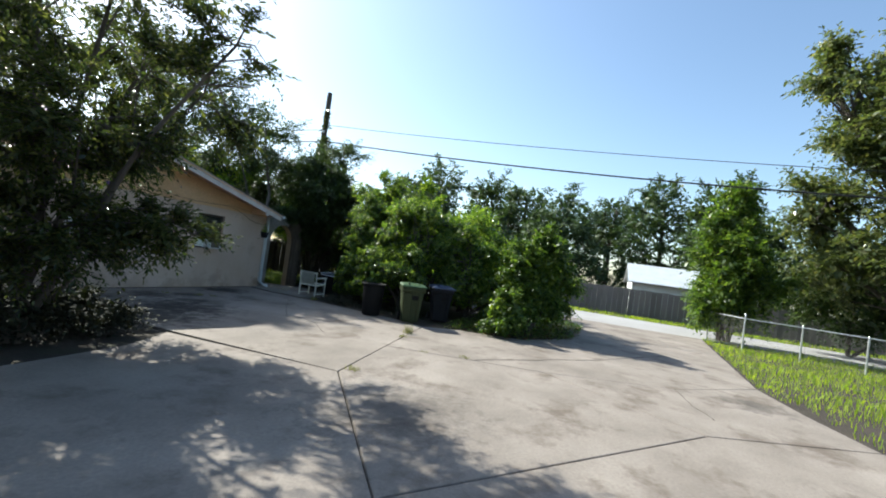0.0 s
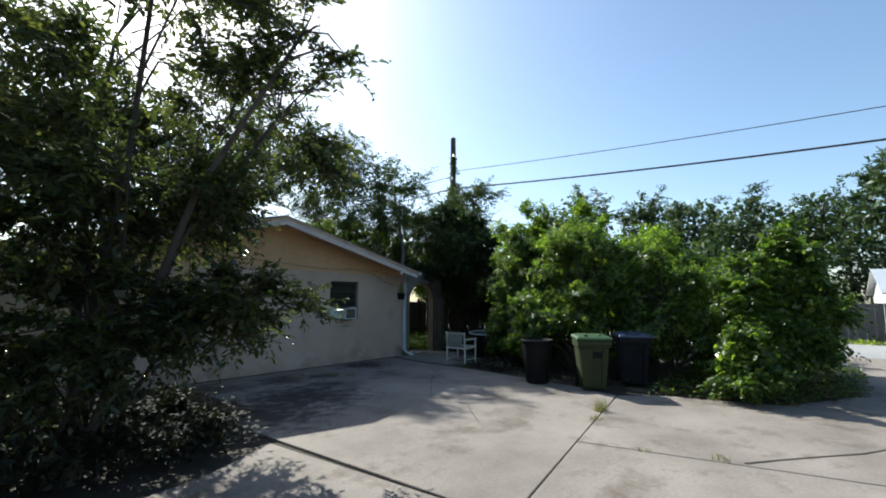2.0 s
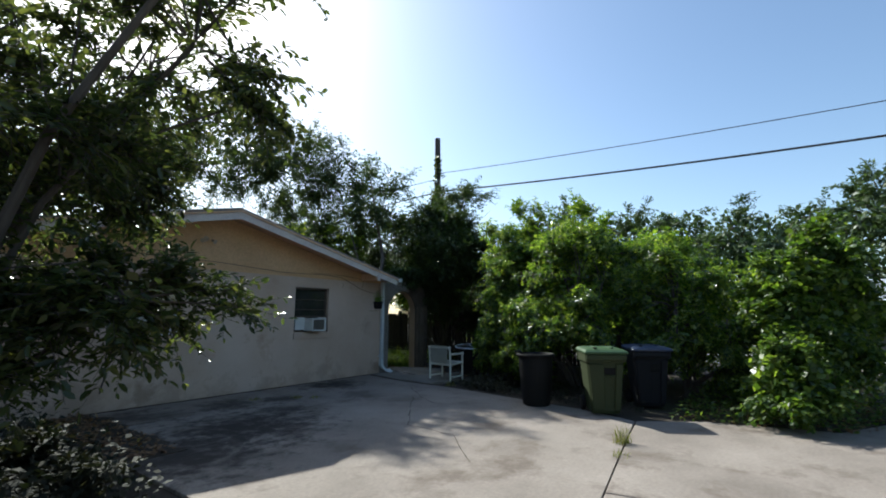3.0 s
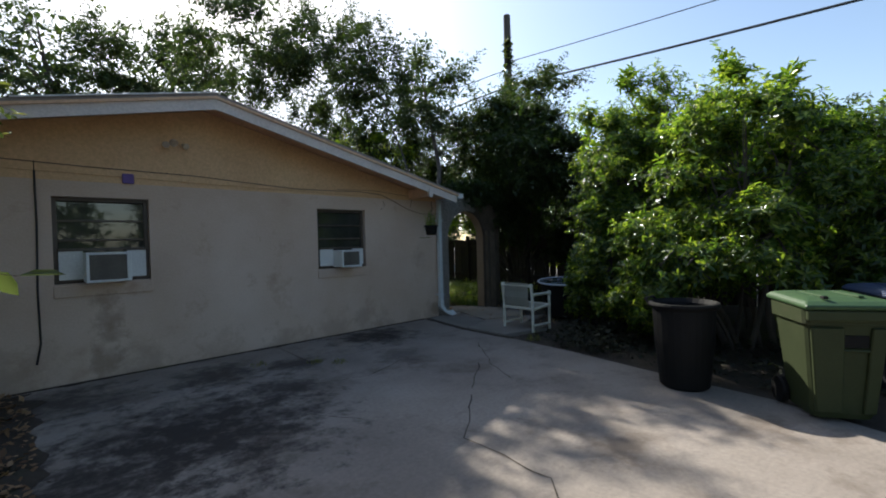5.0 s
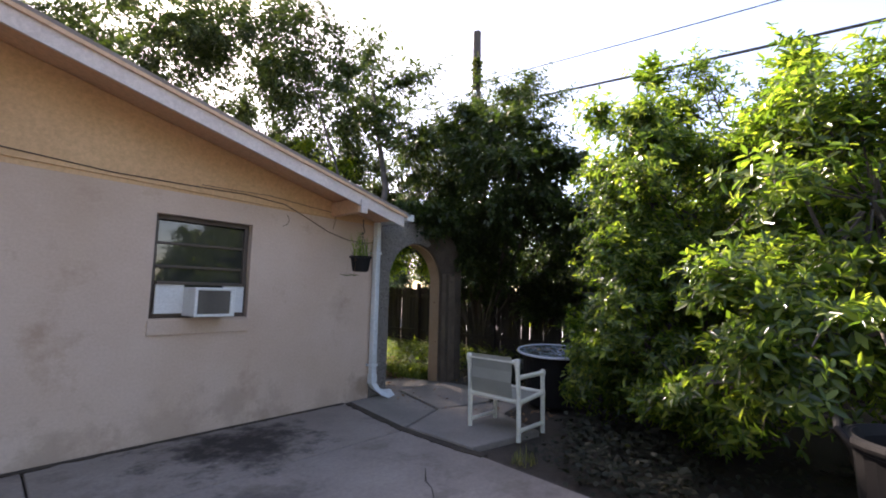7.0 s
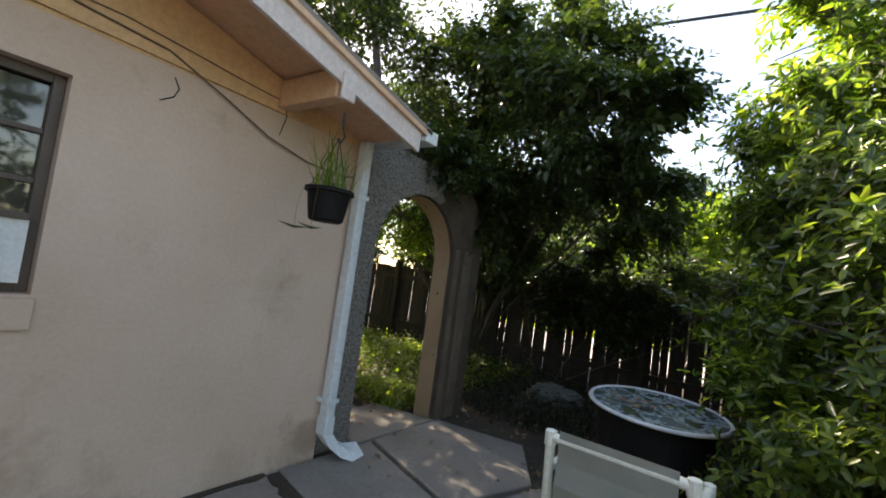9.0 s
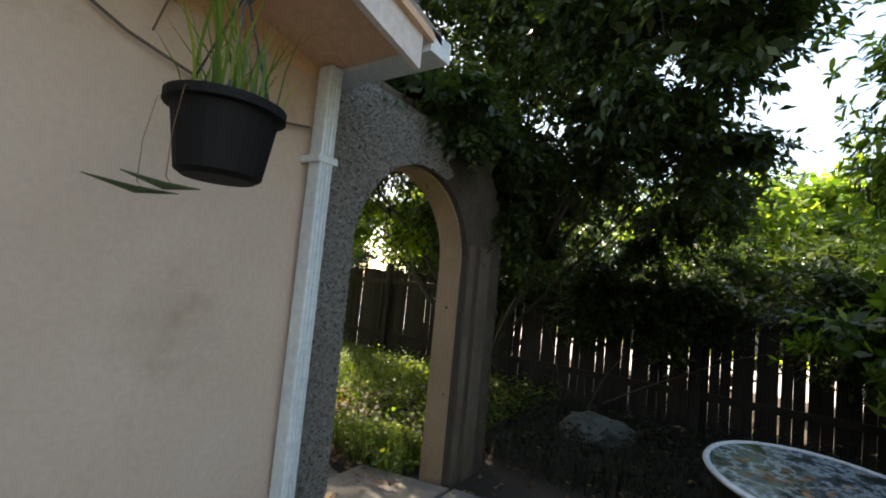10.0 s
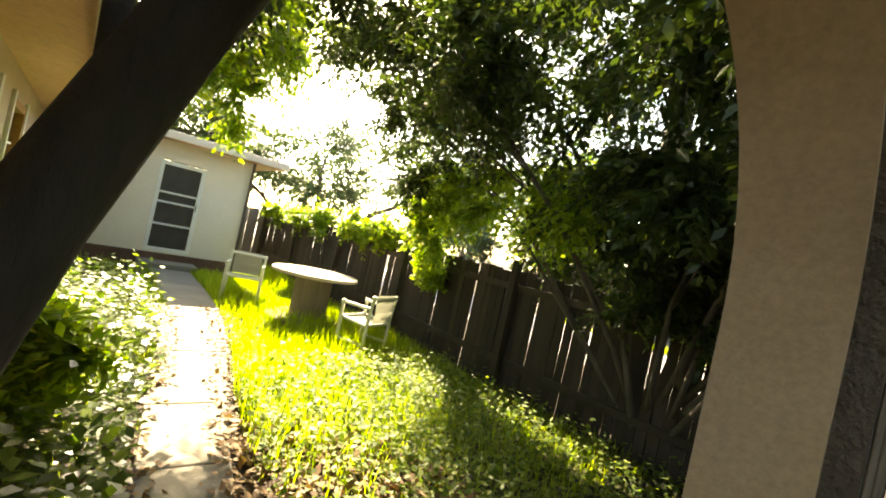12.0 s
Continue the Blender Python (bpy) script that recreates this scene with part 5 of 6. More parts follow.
LT = [(-8.2, -4.6, 4.9, 1.7, 1.4, 1.5, 150), (-9.9, -4.5, 4.3, 1.8, 1.5, 1.8, 180), (-7.0, -4.8, 3.6, 0.95, 0.9, 1.0, 80), (-7.2, -5.5, 4.2, 0.7, 0.6, 0.5, 26),
      (-8.0, -2.6, 4.9, 1.9, 1.4, 1.5, 150), (-6.7, -3.0, 4.1, 1.2, 1.1, 1.1, 130), (-7.2, -2.3, 2.7, 1.0, 0.6, 0.6, 110), (-8.3, -2.4, 3.4, 1.1, 0.7, 0.8, 110), (-10.2, -2.6, 4.6, 1.9, 1.5, 1.7, 100), (-8.2, -4.3, 2.8, 1.3, 0.9, 0.8, 150),
      (-11.8, -4.2, 3.4, 1.5, 1.4, 2.0, 70), (-12.6, -4.6, 5.6, 1.8, 1.6, 1.7, 60), (-10.2, -4.9, 2.5, 1.2, 0.8, 0.8, 80), (-7.25, -4.7, 1.58, 0.95, 0.45, 0.28, 110),
      (-8.4, -4.3, 1.4, 0.95, 0.55, 0.6, 190), (-8.4, -3.6, 2.2, 1.2, 0.8, 0.8, 150), (-7.4, -3.3, 2.9, 1.1, 0.7, 0.65, 110), (-10.6, -4.5, 1.5, 1.1, 0.7, 0.7, 50)]
tree("shade_tree", (-8.4, -3.9, 0), LT, 0.08, LEAF_MYRTLE, "many-stemmed small-leaved tree spreading over the driveway", 1, 0.045, 8, 4, 44, 0.15, fill=0.06, fine=True, twig=True, reach=0.5, flat=0.5)
tree("bed_shrub", (-9.4, -3.9, 0), [(-8.6, -4.0, 0.28, 1.3, 0.6, 0.32, 120), (-7.4, -3.7, 0.22, 0.7, 0.7, 0.26, 70), (-10.4, -4.2, 0.45, 1.3, 0.7, 0.5, 130), (-12.4, -4.4, 0.6, 1.2, 0.8, 0.7, 110)], 0.075, LEAF_SHADE, "low shrubbery in the bed under the tree, coloured dark for shade", 41, 0.014, 4, 3, 50, 0.10, 0.45, cat="shrub", fill=0.5)

tree("side_shrub", (-10.6, -0.8, 0), [(-10.3, -0.9, 1.5, 1.1, 0.9, 1.4, 200), (-12.0, -0.6, 1.7, 1.3, 1.0, 1.6, 200), (-11.0, 0.6, 2.9, 1.4, 1.0, 1.2, 150)], 0.11, LEAF_VINE, "sunlit green shrubs beside the far end of the house", 47, 0.03, 3, 4, 40, 0.14, 0.45, cat="shrub", fill=0.4)

# hedge along the driveway
HG = dict(group="hedge shrubs", cat="shrub", whorl=True, fill=0.10, fine=True, twig=True, reach=0.46)
tree("hedge_shrub", (1.7, -3.3, 0), [(1.8, -3.35, 2.5, 1.2, 1.1, 1.2, 190), (1.2, -3.15, 1.5, 0.8, 0.75, 0.6, 85), (1.45, -3.0, 3.2, 0.6, 0.6, 0.75, 60), (2.3, -3.9, 3.4, 0.9, 0.8, 0.9, 80), (0.75, -3.3, 0.95, 0.45, 0.45, 0.4, 34), (1.1, -2.68, 0.75, 0.42, 0.28, 0.42, 60), (0.35, -3.75, 0.75, 0.4, 0.35, 0.3, 24), (0.95, -3.3, 0.45, 0.5, 0.5, 0.36, 40), (0.6, -4.0, 0.40, 0.45, 0.4, 0.3, 30)], 0.078, LEAF_SHRUB, "tall glossy evergreen shrub arching over the patio", 2, 0.04, 5, 5, 100, 0.13, 0.34, **HG)
tree("hedge_shrub", (0.9, -5.0, 0), [(0.9, -5.0, 2.2, 1.15, 1.05, 1.1, 190), (0.25, -4.5, 1.35, 0.8, 0.7, 0.5, 75), (1.3, -4.4, 2.95, 0.55, 0.55, 0.6, 50), (1.1, -5.6, 2.75, 0.65, 0.6, 0.6, 55), (-0.35, -4.75, 1.15, 0.5, 0.5, 0.32, 42), (0.0, -4.15, 0.8, 0.4, 0.4, 0.3, 30), (0.2, -5.5, 1.5, 0.7, 0.5, 0.5, 60)], 0.088, LEAF_SHRUB, "tall glossy evergreen shrub overhanging the bins", 3, 0.04, 5, 5, 72, 0.13, 0.34, **HG)
tree("hedge_shrub", (1.2, -6.9, 0), [(1.2, -6.8, 1.7, 1.05, 1.0, 0.95, 170), (0.55, -6.9, 1.15, 0.7, 0.6, 0.5, 65), (2.0, -6.6, 2.4, 0.9, 0.9, 1.0, 85), (0.9, -7.6, 0.9, 0.6, 0.5, 0.6, 60)], 0.088, LEAF_SHRUB, "evergreen hedge shrub beside the dark bin", 4, 0.04, 5, 5, 72, 0.13, 0.34, **HG)
tree("vine_bush", (0.9, -8.7, 0), [(0.75, -8.55, 1.5, 0.8, 0.75, 1.2, 150), (1.3, -9.1, 1.75, 0.8, 0.7, 1.3, 150), (2.2, -9.3, 1.2, 0.85, 0.7, 1.1, 110), (1.15, -8.9, 2.75, 0.4, 0.4, 0.45, 34), (1.8, -9.3, 2.5, 0.35, 0.35, 0.4, 26)], 0.082, LEAF_VINE, "bush smothered in bright grape vine", 5, 0.04, 4, 5, 62, 0.13, 0.66, cat="bush", fine=True, droop=0.6)
tree("vine_bush", (-0.6, -8.45, 0), [(-0.55, -8.4, 0.62, 0.58, 0.58, 0.6, 110)], 0.07, LEAF_VINE, "low rounded vine-covered bush at the driveway's edge", 6, 0.02, 3, 6, 60, 0.10, 0.75, cat="bush", fine=True, droop=0.6)
tree("hedge_shrub", (3.3, -6.0, 0), [(3.4, -6.0, 1.8, 1.2, 2.1, 1.6, 300), (3.3, -3.4, 1.9, 1.0, 1.3, 1.5, 220), (3.6, -8.4, 1.6, 1.2, 1.2, 1.3, 150), (3.0, -4.8, 2.6, 1.0, 1.1, 0.9, 110)], 0.12, LEAF_SHRUB, "dense evergreen growth in front of the fence", 7, 0.05, 4, 5, 34, 0.16, 0.4, group="hedge shrubs", cat="shrub", whorl=True, fill=0.5)
tree("sapling", (2.6, -4.6, 0), [(2.5, -4.6, 3.9, 0.3, 0.35, 0.65, 24), (2.1, -3.1, 3.9, 0.3, 0.35, 0.55, 22), (1.5, -5.5, 3.3, 0.3, 0.35, 0.5, 22)], 0.11, LEAF_SHRUB, "thin sapling tops rising above the hedge", 8, 0.02, 3, 4, 40, 0.12, 0.34, fill=0.0, fine=True, reach=0.4)

# leaning tree inside the garden
lean = tagged(empty("leaning_tree", (0.42, 0.82, 0)), "leaning dark-barked tree beside the path", "tree")
tb = bmesh.new()
add_tube(tb, [(0.0, 0, -0.1), (0.0, 0.0, 0.3), (0.01, 0.0, 0.8), (0.015, 0.0, 1.05), (0.045, 0.0, 1.25), (0.12, 0.0, 1.5), (0.25, 0.0, 1.85), (0.45, 0.03, 2.3), (0.84, 0.3, 3.2), (1.2, 1.0, 4.6), (1.4, 1.5, 6.0)], [0.11, 0.082, 0.068, 0.066, 0.068, 0.066, 0.063, 0.057, 0.052, 0.045, 0.02], 16)
add_tube(tb, [(0.17, 0.02, 1.66), (0.16, 0.10, 1.85), (0.15, 0.35, 2.4), (0.2, 0.9, 3.6), (0.0, 1.6, 5.4)], [0.024, 0.022, 0.022, 0.02, 0.012], 10)
part("trunk", tb, BARK, lean, smooth=True)
LB = [(1.7, 2.8, 5.6, 2.2, 2.2, 1.9, 420), (0.4, 5.0, 6.6, 2.0, 2.0, 2.3, 360), (-1.6, 5.2, 6.8, 2.1, 2.1, 2.3, 340), (1.1, 3.8, 3.5, 0.8, 0.9, 0.7, 50), (1.9, 3.9, 4.2, 1.1, 1.2, 0.7, 110), (2.3, 6.6, 5.0, 1.1, 1.2, 0.7, 100)]
crown("crown", LB, 0.09, LEAF_DARK, lean, 31, 58, 0.18, 0.4, fill=0.5, droop=0.5)
crown("low_foliage", [(1.8, 6.0, 4.0, 1.0, 1.2, 0.9, 190), (1.1, 4.8, 4.3, 0.9, 1.0, 0.8, 100), (0.9, 3.0, 3.9, 0.8, 0.8, 0.6, 60)], 0.085, LEAF_BRIGHT, lean, 32, 54, 0.14, 0.4, fill=0.15, droop=0.7, label="hanging foliage, leaf colour brightened for backlight")
crown("spray", [(2.5, 7.2, 4.6, 1.3, 1.5, 0.5, 60), (1.5, 5.2, 3.5, 0.6, 0.9, 0.35, 30), (1.62, 5.2, 2.75, 0.28, 0.35, 0.62, 55), (1.3, 4.0, 2.75, 0.3, 0.4, 0.4, 30)], 0.085, LEAF_BRIGHT, lean, 35, 40, 0.15, 0.4, fill=0.0)

tree("dark_tree", (5.35, 1.9, 0), [(4.1, 1.6, 4.3, 1.9, 1.9, 2.1, 330), (3.3, 0.4, 3.7, 1.3, 1.0, 1.2, 190), (4.3, 3.4, 3.7, 1.3, 1.3, 1.4, 160), (2.6, 1.1, 3.8, 1.2, 1.0, 1.0, 130), (4.2, 4.6, 3.0, 0.9, 1.0, 1.1, 100), (4.0, 0.2, 5.1, 1.3, 1.2, 1.1, 170), (4.75, 5.5, 3.3, 0.6, 0.9, 0.8, 90), (2.4, -0.55, 3.9, 1.0, 0.85, 0.85, 170), (2.05, -1.1, 3.3, 0.6, 0.5, 0.6, 80), (3.0, -0.5, 2.95, 0.7, 0.7, 0.5, 110), (4.1, 4.0, 4.2, 1.2, 1.2, 0.9, 140),
    (4.3, 0.5, 2.3, 0.6, 0.9, 0.6, 150), (4.2, -0.6, 2.35, 0.5, 0.7, 0.5, 90), (3.6, 1.0, 2.5, 0.7, 0.8, 0.6, 120), (4.4, 2.0, 2.2, 0.5, 0.8, 0.6, 110), (3.3, 4.6, 3.5, 0.9, 1.0, 0.8, 130), (3.0, 3.2, 3.3, 0.7, 0.8, 0.6, 90), (3.2, -1.2, 2.75, 0.6, 0.5, 0.45, 90), (4.1, -1.5, 2.8, 0.5, 0.5, 0.55, 80), (2.35, -1.55, 3.35, 0.5, 0.4, 0.5, 70), (2.7, 0.1, 4.4, 1.0, 0.8, 0.65, 120)], 0.09, LEAF_DARK, "dense dark evergreen tree overhanging patio and fence", 9, 0.055, 2, 3, 50, 0.17, 0.42, fill=0.18, droop=0.6, reach=0.5)
arch_creeper = tagged(empty("arch_creeper", (1.9, 0.3, 2.3)), "dark creeper tumbling over the archway's shoulder", "creeper")
for n_, bl in enumerate([(1.75, 0.12, 2.58, 0.6, 0.36, 0.30, 120), (2.22, 0.12, 2.2, 0.30, 0.34, 0.5, 80), (1.0, 0.12, 2.62, 0.55, 0.32, 0.22, 80)]):
    crown("strand", [bl], 0.08, LEAF_DARK, arch_creeper, 71 + n_, 54, 0.12, 0.42, droop=0.5)
fringe = tagged(empty("hanging_creeper", (4.4, 3.6, 2.4)), "creeper hanging from the dark tree over the fence, coloured bright for backlight", "creeper")
crown("strand", [(4.35, 3.5, 2.3, 0.6, 1.2, 0.55, 110), (4.5, 5.0, 2.1, 0.4, 0.8, 0.7, 100), (4.3, 2.2, 2.3, 0.6, 0.9, 0.5, 70)], 0.075, LEAF_BRIGHT, fringe, 61, 56, 0.12, 0.5, fill=0.3, droop=0.8)
crown("tip", [(4.72, 5.25, 1.35, 0.16, 0.35, 0.55, 40)], 0.075, LEAF_BRIGHT, fringe, 62, 50, 0.09, 0.5)
tree("fence_shrub", (4.5, 0.0, 0), [(4.55, -2.8, 1.4, 0.4, 1.2, 0.62, 190), (4.6, -0.6, 1.38, 0.32, 1.2, 0.6, 190), (4.6, 1.4, 1.6, 0.3, 1.0, 0.4, 110)], 0.08, LEAF_DARK, "dark foliage lapping over the top of the fence", 19, 0.012, 2, 2, 56, 0.13, 0.45, cat="shrub")
tree("garden_tree", (-1.5, 15.5, 0), [(-1.0, 15.0, 8.2, 3.6, 3.0, 3.8, 420), (-5.0, 15.5, 8.0, 3.2, 3.0, 3.6, 360), (-9.0, 16.0, 7.2, 3.0, 3.0, 3.0, 260), (3.0, 19.0, 4.0, 2.6, 2.4, 2.2, 200)], 0.15, LEAF_DARK, "tall trees rising behind the house roof", 10, 0.2, 4, 6, 50, 0.28, 0.44, fill=0.6, reach=0.8)
tree("garden_plant", (0.5, 3.3, 0), [(0.5, 3.3, 0.45, 0.34, 0.5, 0.42, 60), (0.45, 4.3, 0.35, 0.28, 0.4, 0.33, 40)], 0.10, LEAF_BRIGHT, "bright leafy garden plant beside the house wall", 51, 0.012, 3, 4, 34, 0.10, 0.4, cat="plant")
ivy = tagged(empty("ivy", (4.8, 5.3, 1.5)), "bright ivy hanging over the board fence", "ivy")
for n_, bl in enumerate([(4.75, 7.4, 1.62, 0.3, 1.3, 0.26, 110), (4.75, 10.0, 1.6, 0.3, 1.5, 0.25, 90), (4.75, 12.3, 1.6, 0.3, 0.9, 0.25, 50)]):
    crown("mat", [bl], 0.075, LEAF_BRIGHT, ivy, 33 + n_, 50, 0.10, 0.7)
tree("far_tree", (9.0, 20.0, 0), [(9.0, 20.0, 4.0, 3.4, 3.0, 2.8, 260), (5.0, 22.0, 3.6, 3.0, 3.0, 2.8, 230), (13.0, 16.0, 4.0, 3.0, 3.0, 3.0, 230)], 0.2, LEAF_FAR, "hazy sunlit trees beyond the garden", 12, 0.15, 3, 5, 32, 0.45, fill=0.4, reach=0.9)
tree("fence_shrub", (5.7, -1.0, 0), [(5.6, -4.3, 1.65, 0.45, 1.4, 0.75, 130), (5.6, -1.8, 1.7, 0.45, 1.4, 0.8, 130), (5.65, 0.8, 1.7, 0.45, 1.4, 0.8, 130), (5.6, 3.4, 1.6, 0.45, 1.4, 0.8, 110)], 0.10, LEAF_DARK, "dark overgrown bushes behind the board fence", 27, 0.02, 4, 2, 40, 0.14, 0.45, cat="shrub", fill=0.7)
tree("fence_tree", (7.2, -1.0, 0), [(7.4, -1.6, 2.6, 1.4, 2.2, 1.3, 180), (7.2, 3.5, 2.6, 1.3, 2.0, 1.2, 140), (7.4, -5.0, 2.8, 1.3, 2.0, 1.6, 150)], 0.15, LEAF_SHRUB, "green shrubs beyond the board fence", 13, 0.06, 3, 8, 38, 0.3)

# across the street and at the lawn
for k in range(19):
    yy = -44 + 4.7 * k
    xx = 38 + 4 * math.sin(k * 2.1)
    hh = 12.6 + 1.6 * math.sin(k * 1.3 + 0.5)
    t = tree("street_tree", (xx, yy, 0), [(xx, yy, hh * 0.68, 4.0, 3.9, hh * 0.32, 190), (xx - 2, yy + 2, hh * 0.42, 3.4, 3.4, hh * 0.36, 110), (xx - 1, yy - 2.5, hh * 0.3, 3, 3, hh * 0.28, 80)], 0.36, LEAF_FAR, "distant oak in the wooded line across the street", 200 + k, 0.3, 1, 4, 20, 0.42, group="far trees", fill=0.6)
tree("lawn_tree", (9.4, -15.6, 0), [(9.4, -15.6, 3.6, 1.6, 1.6, 2.2, 240), (9.2, -15.2, 1.7, 1.3, 1.3, 1.3, 120), (9.6, -16.6, 2.4, 1.2, 1.2, 1.6, 90), (9.4, -15.6, 5.9, 0.8, 0.8, 1.1, 70), (9.4, -14.8, 5.0, 0.7, 0.7, 0.7, 40)], 0.16, LEAF_VINE, "light green young tree beside the street", 14, 0.08, 2, 12, 40, 0.3)
tree("large_oak", (9.5, -23.0, 0), [(9.0, -22.0, 9.5, 4.2, 3.8, 4.6, 420), (8.5, -21.5, 5.0, 3.2, 3.0, 2.6, 220), (10.5, -25, 7, 4, 4, 5, 260), (10.5, -20.6, 11.6, 1.6, 1.6, 1.3, 110), (10.5, -18.5, 12.6, 0.9, 0.9, 0.6, 36), (10.5, -18.4, 11.3, 0.9, 0.9, 0.5, 34), (10.5, -20.0, 8.6, 1.5, 1.6, 1.5, 130), (10.6, -19.0, 6.2, 1.5, 1.5, 1.5, 130), (10.6, -19.6, 3.6, 1.6, 1.6, 1.6, 110)], 0.22, LEAF_TREE, "large oak towering over the lawn", 15, 0.35, 2, 8, 32, 0.45, fill=0.5, reach=1.0)
tree("lawn_tree", (12.5, -21.0, 0), [(12.5, -21.0, 2.6, 2.4, 2.8, 2.4, 200), (13.0, -25.0, 3.0, 2.6, 2.6, 2.8, 160)], 0.2, LEAF_DARK, "dark undergrowth behind the chain-link fence", 16, 0.1, 2, 8, 40, 0.4)

# trees added off view round lawn and house, for pane reflections and dimmer skylight
for k, (xx, yy, hh) in enumerate(((-22.0, -27.0, 11.0), (-14.0, -31.0, 12.5), (-6.0, -29.0, 11.5), (1.0, -34.0, 13.0), (-24.0, -15.0, 10.0), (-25.0, -4.0, 11.0))):
    tree("offview_oak", (xx, yy, 0), [(xx, yy, hh * 0.66, 4.2, 4.0, hh * 0.33, 170), (xx + 1.5, yy + 1.5, hh * 0.25, 3.6, 3.2, hh * 0.24, 110)], 0.36, LEAF_FAR, "broad oak added out of view round the lawn", 300 + k, 0.3, 1, 3, 20, 0.42, group="far trees", fill=0.6)

# ---- grass and ground cover ----
def stuff(name, v, f, mat, label, cat):
    return tagged(new(name, quick_mesh(name, v, f, mat)), label, cat, kind="stuff")


def path_x(y):
    return np.interp(y, [p[1] for p in PATHLINE], [p[0] for p in PATHLINE])


rg = np.random.default_rng(40)
v, f = blades(0.3, 4.9, 1.6, 12.8, 52000, 0.24, rg, lambda p: (np.abs(p[:, 0] - path_x(p[:, 1])) > 0.36) & ((p[:, 0] > path_x(p[:, 1])) | (rg.random(len(p)) < 0.25)) & ((p[:, 1] < 10.2) | (p[:, 0] > 3.6)) & (rg.random(len(p)) < np.clip((p[:, 1] - 1.2) / 3.0, 0.12, 1)), 0.011, 0.45)
stuff("garden_grass", v, f, GRASS, "long sunlit garden grass between path and fence", "grass")
v, f = blades(-2.0, 9.0, -30, -13.6, 26000, 0.16, rg, lambda p: p[:, 1] < np.interp(p[:, 0], [-6, -4.4, -2.9, -1.2, 8.6], [-15.2, -14.25, -13.95, -13.8, -14.65]), 0.016, 0.4)
stuff("lawn_grass", v, f, GRASS, "mown green lawn beside the driveway", "grass")
v, f = blades(-13, -2.0, -24, -14.2, 6000, 0.14, rg, lambda p: p[:, 1] < np.interp(p[:, 0], [-13.5, -6, -4.4, -2.9, -1.2], [-17.1, -15.3, -14.3, -14.0, -13.8]), 0.016, 0.4)
stuff("lawn_grass", v, f, GRASS, "mown green lawn beside the driveway", "grass")
v, f = blades(14.25, 16.8, -40, 10, 8000, 0.14, rg, None, 0.045, 0.4)
stuff("verge_grass", v, f, GRASS, "strip of grass verge across the street", "grass")


def ground_leaves(x0, x1, y0, y1, n, h, size, rng, keep, mat, name, label):
    p = np.stack([rng.uniform(x0, x1, n), rng.uniform(y0, y1, n), np.abs(rng.normal(0, h, n)) + 0.004], 1)
    p = p[keep(p)]
    v, f = leaves_at(p, size, rng, 0.6, 0.0, 1.0, 0.7)
    return stuff(name, v, f, mat, label, "plants")


ground_leaves(0.9, 4.8, 0.35, 4.6, 24000, 0.10, 0.055, rg, lambda p: (p[:, 0] - path_x(p[:, 1]) > 0.38) & (rg.random(len(p)) < np.clip(np.hypot(p[:, 0] - 1.9, (p[:, 1] - 2.0) * 0.8) * 1.1, 0.12, 1)), LEAF_GROUND, "ground_cover", "low leafy weeds covering the shaded ground")
ground_leaves(0.08, 1.5, 1.0, 8.0, 11000, 0.20, 0.085, rg, lambda p: (path_x(p[:, 1]) - p[:, 0] > 0.27 + 0.08 * rg.random(len(p))), LEAF_VINE, "ground_cover", "leafy plants between the house and the path")
ground_leaves(0.4, 3.2, 0.3, 7.0, 9000, 0.010, 0.06, rg, lambda p: np.abs(np.abs(p[:, 0] - path_x(p[:, 1])) - 0.30) < 0.24 * rg.random(len(p)), LITTER, "leaf_litter", "brown dead leaves along the path edges")
ground_leaves(1.0, 3.0, 0.7, 3.4, 3200, 0.022, 0.085, rg, lambda p: (p[:, 0] - path_x(p[:, 1]) > 0.2) & (np.hypot(p[:, 0] - 1.9, (p[:, 1] - 2.0) * 0.8) < 1.05), LITTER, "leaf_litter", "drift of brown dead leaves beside the path")
ground_leaves(-0.6, 4.8, -2.2, 0.0, 900, 0.006, 0.06, rg, lambda p: p[:, 0] > 0.2, LITTER, "leaf_litter", "brown dead leaves on the shaded patio")
ground_leaves(1.8, 4.8, -3.2, 1.6, 9000, 0.09, 0.06, rg, lambda p: (p[:, 1] > 0.3) | (p[:, 0] > 2.2), LEAF_SHADE, "ground_cover", "weeds under the fence, coloured dark for shade")
ground_leaves(-12.5, -6.7, -4.6, -0.1, 15000, 0.16, 0.07, rg, lambda p: p[:, 1] > -4.5 + 0.3 * rg.random(len(p)), LEAF_SHADE, "ground_cover", "low plants in the bed under the tree, coloured dark for shade")


ground_leaves(-0.7, 1.9, -3.9, -2.35, 3600, 0.10, 0.065, rg, lambda p: p[:, 1] < -2.40 - 0.55 * np.abs(p[:, 0] - 0.6) * (p[:, 0] < 0.6) - 0.12 * rg.random(len(p)), LEAF_SHADE, "ground_cover", "weeds at the foot of the hedge, coloured dark for shade")
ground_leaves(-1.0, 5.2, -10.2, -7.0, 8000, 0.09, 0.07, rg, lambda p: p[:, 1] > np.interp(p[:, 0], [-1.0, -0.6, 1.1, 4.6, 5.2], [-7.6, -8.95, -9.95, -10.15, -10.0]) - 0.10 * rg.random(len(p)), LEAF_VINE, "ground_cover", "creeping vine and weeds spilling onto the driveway")
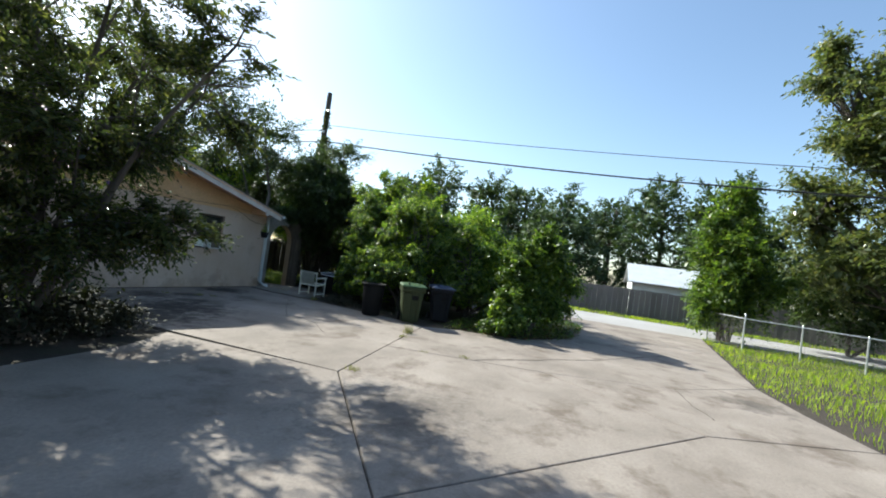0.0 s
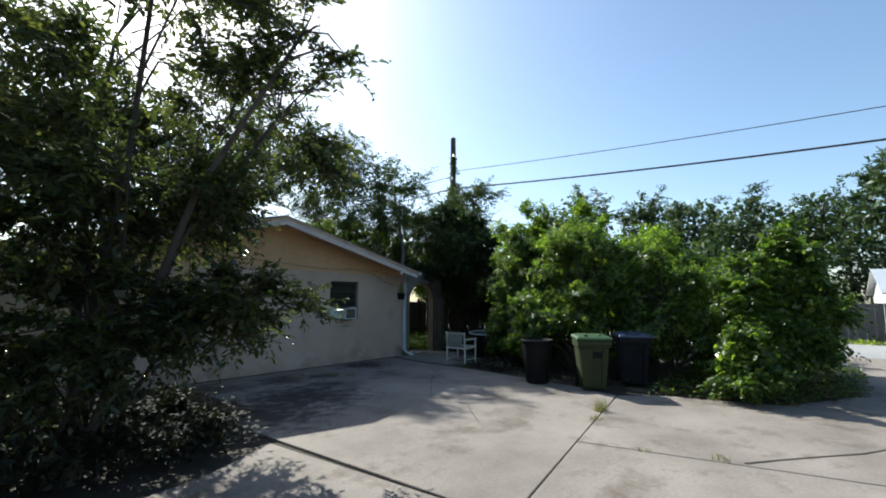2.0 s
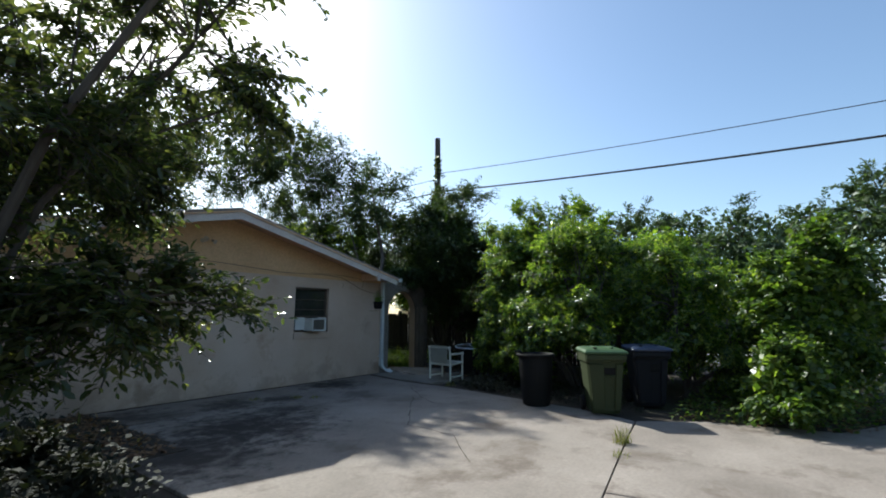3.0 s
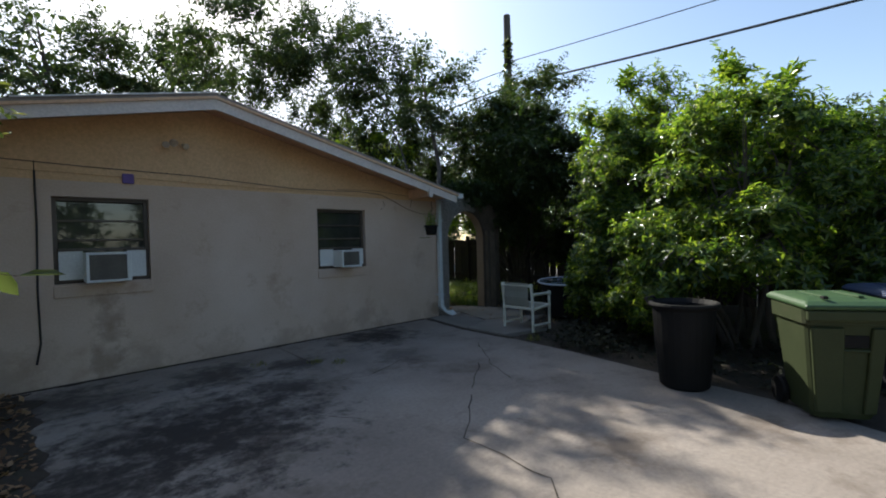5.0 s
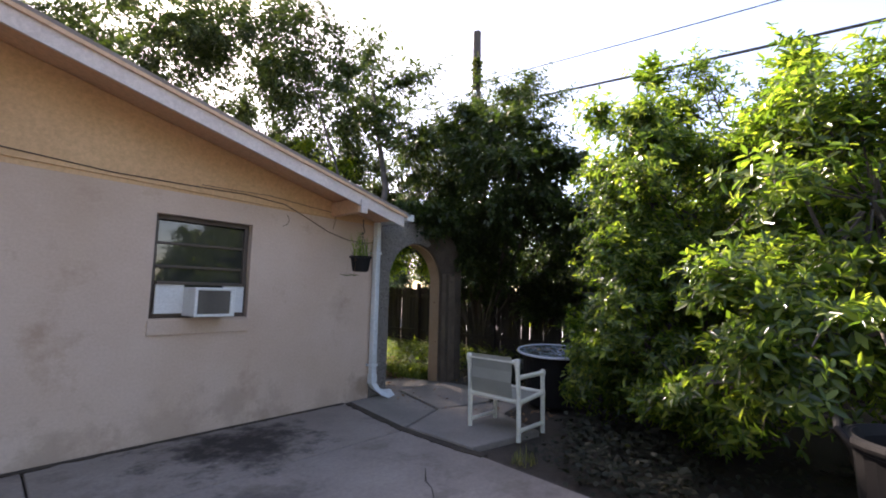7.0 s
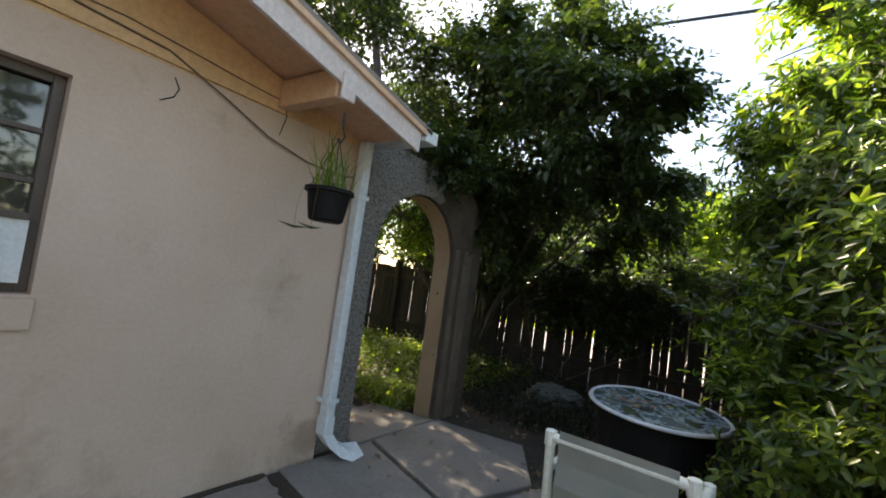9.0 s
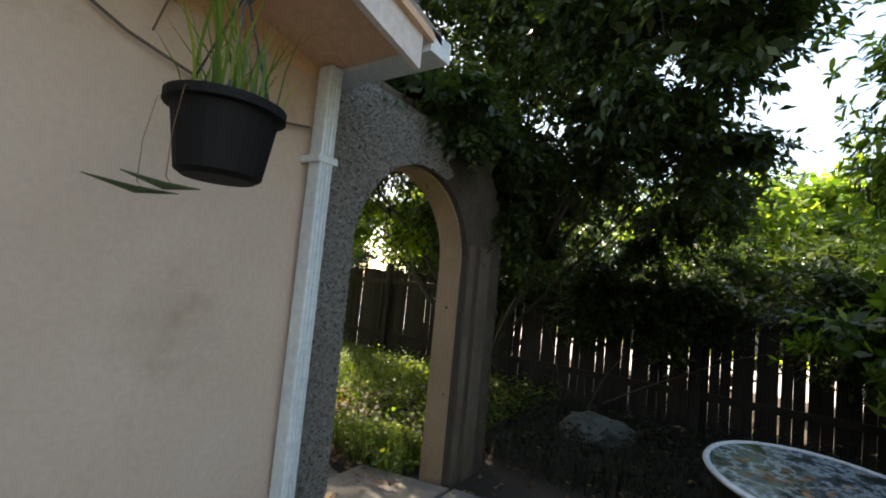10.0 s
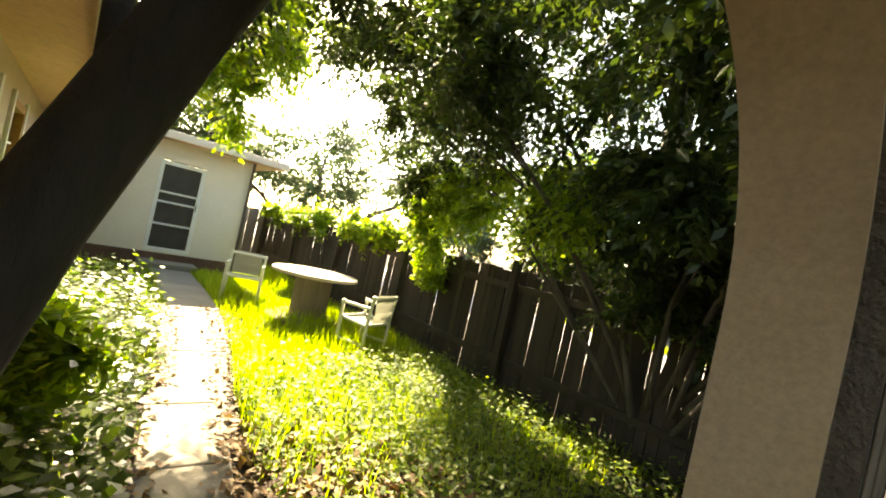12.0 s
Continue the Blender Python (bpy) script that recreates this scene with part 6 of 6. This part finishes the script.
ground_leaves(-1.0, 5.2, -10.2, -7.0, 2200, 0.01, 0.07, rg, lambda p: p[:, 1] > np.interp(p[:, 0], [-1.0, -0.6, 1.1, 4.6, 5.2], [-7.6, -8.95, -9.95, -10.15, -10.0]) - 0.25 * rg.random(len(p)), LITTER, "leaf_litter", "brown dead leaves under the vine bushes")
ground_leaves(-0.95, 1.2, -6.6, -2.6, 2600, 0.05, 0.06, rg, lambda p: p[:, 0] > np.interp(p[:, 1], [-6.6, -4.9, -3.5, -2.6], [-1.35, -0.98, -0.7, -0.6]) + 0.1 * rg.random(len(p)), LEAF_SHADE, "ground_cover", "weeds and litter under the hedge, coloured dark for shade")
v, f = blades(1.40, 2.1, 0.40, 1.5, 900, 0.42, rg, None, 0.010, 0.45)
stuff("tall_grass", v, f, LEAF_GROUND, "tall dark weeds beside the archway's foot", "grass")
v, f = blades(2.2, 4.6, -2.2, 0.2, 1500, 0.30, rg, None, 0.010, 0.5)
stuff("tall_grass", v, f, LEAF_SHADE, "thin grass under the fence, coloured dark for shade", "grass")


bed_edge = [(-5.98 + 0.22 * noise.noise(Vector((0, q * 0.31, 2))), -0.11 - 2.9 * q / 30) for q in range(31)]
tagged(part("soil_bed", prism([(-6.8, -0.11)] + bed_edge + [(-6.8, -3.05)], -0.02, 0.006), DIRT, None), "dark bare soil of the bed spilling onto the concrete", "soil", kind="structure")
ground_leaves(-6.8, -5.8, -3.0, -0.1, 1500, 0.02, 0.07, rg, lambda p: p[:, 0] < -5.95 - 0.3 * rg.random(len(p)), LITTER, "leaf_litter", "brown dead leaves along the edge of the bed")


def tuft(x, y, n, h, seed, label):
    r = np.random.default_rng(seed)
    vv, ff = blades(-0.09, 0.09, -0.09, 0.09, n, h, r, None, 0.007, 0.55, 0.0)
    t = tagged(new("weed_tuft", quick_mesh("weed_tuft", vv, ff, DRY_GRASS)), label, "weed", kind="stuff")
    t.location = (x, y, 0)


tuft(-2.8, -6.78, 90, 0.26, 1, "dry green grass tuft sprouting at the driveway joint")
tuft(-6.3, -7.5, 60, 0.08, 2, "small green weed in the driveway joint")
tuft(-3.35, -1.3, 70, 0.06, 3, "flat green weed in the slab joint")
tuft(-3.15, -1.55, 50, 0.05, 4, "flat green weed in the slab joint")
tuft(-3.9, -0.9, 50, 0.06, 5, "flat green weed by the wall")
tuft(-4.02, -8.45, 40, 0.06, 7, "small dry weed in the driveway joint")
tuft(-4.25, -7.75, 30, 0.05, 8, "small dry weed in the driveway joint")
tuft(-3.3, -6.9, 40, 0.07, 9, "small dry weed in the driveway joint")
tuft(-0.55, -2.7, 60, 0.14, 6, "small weed at the edge of the patio")
bag = bmesh.new()
bmesh.ops.create_icosphere(bag, subdivisions=3, radius=1)
for v in bag.verts:
    k = 1 + 0.35 * noise.noise(v.co * 2.2) + 0.15 * noise.noise(v.co * 6)
    v.co = Vector((3.55 + v.co.x * 0.28 * k, -0.45 + v.co.y * 0.36 * k, 0.08 + v.co.z * 0.15 * k))
tagged(part("plastic_bag", bag, surface("crumpled_plastic", (0.09, 0.10, 0.093), (0.15, 0.16, 0.15), 0.35, 8, 40, 0.5, 0.01), None), "crumpled pale plastic bag in the weeds", "bag")
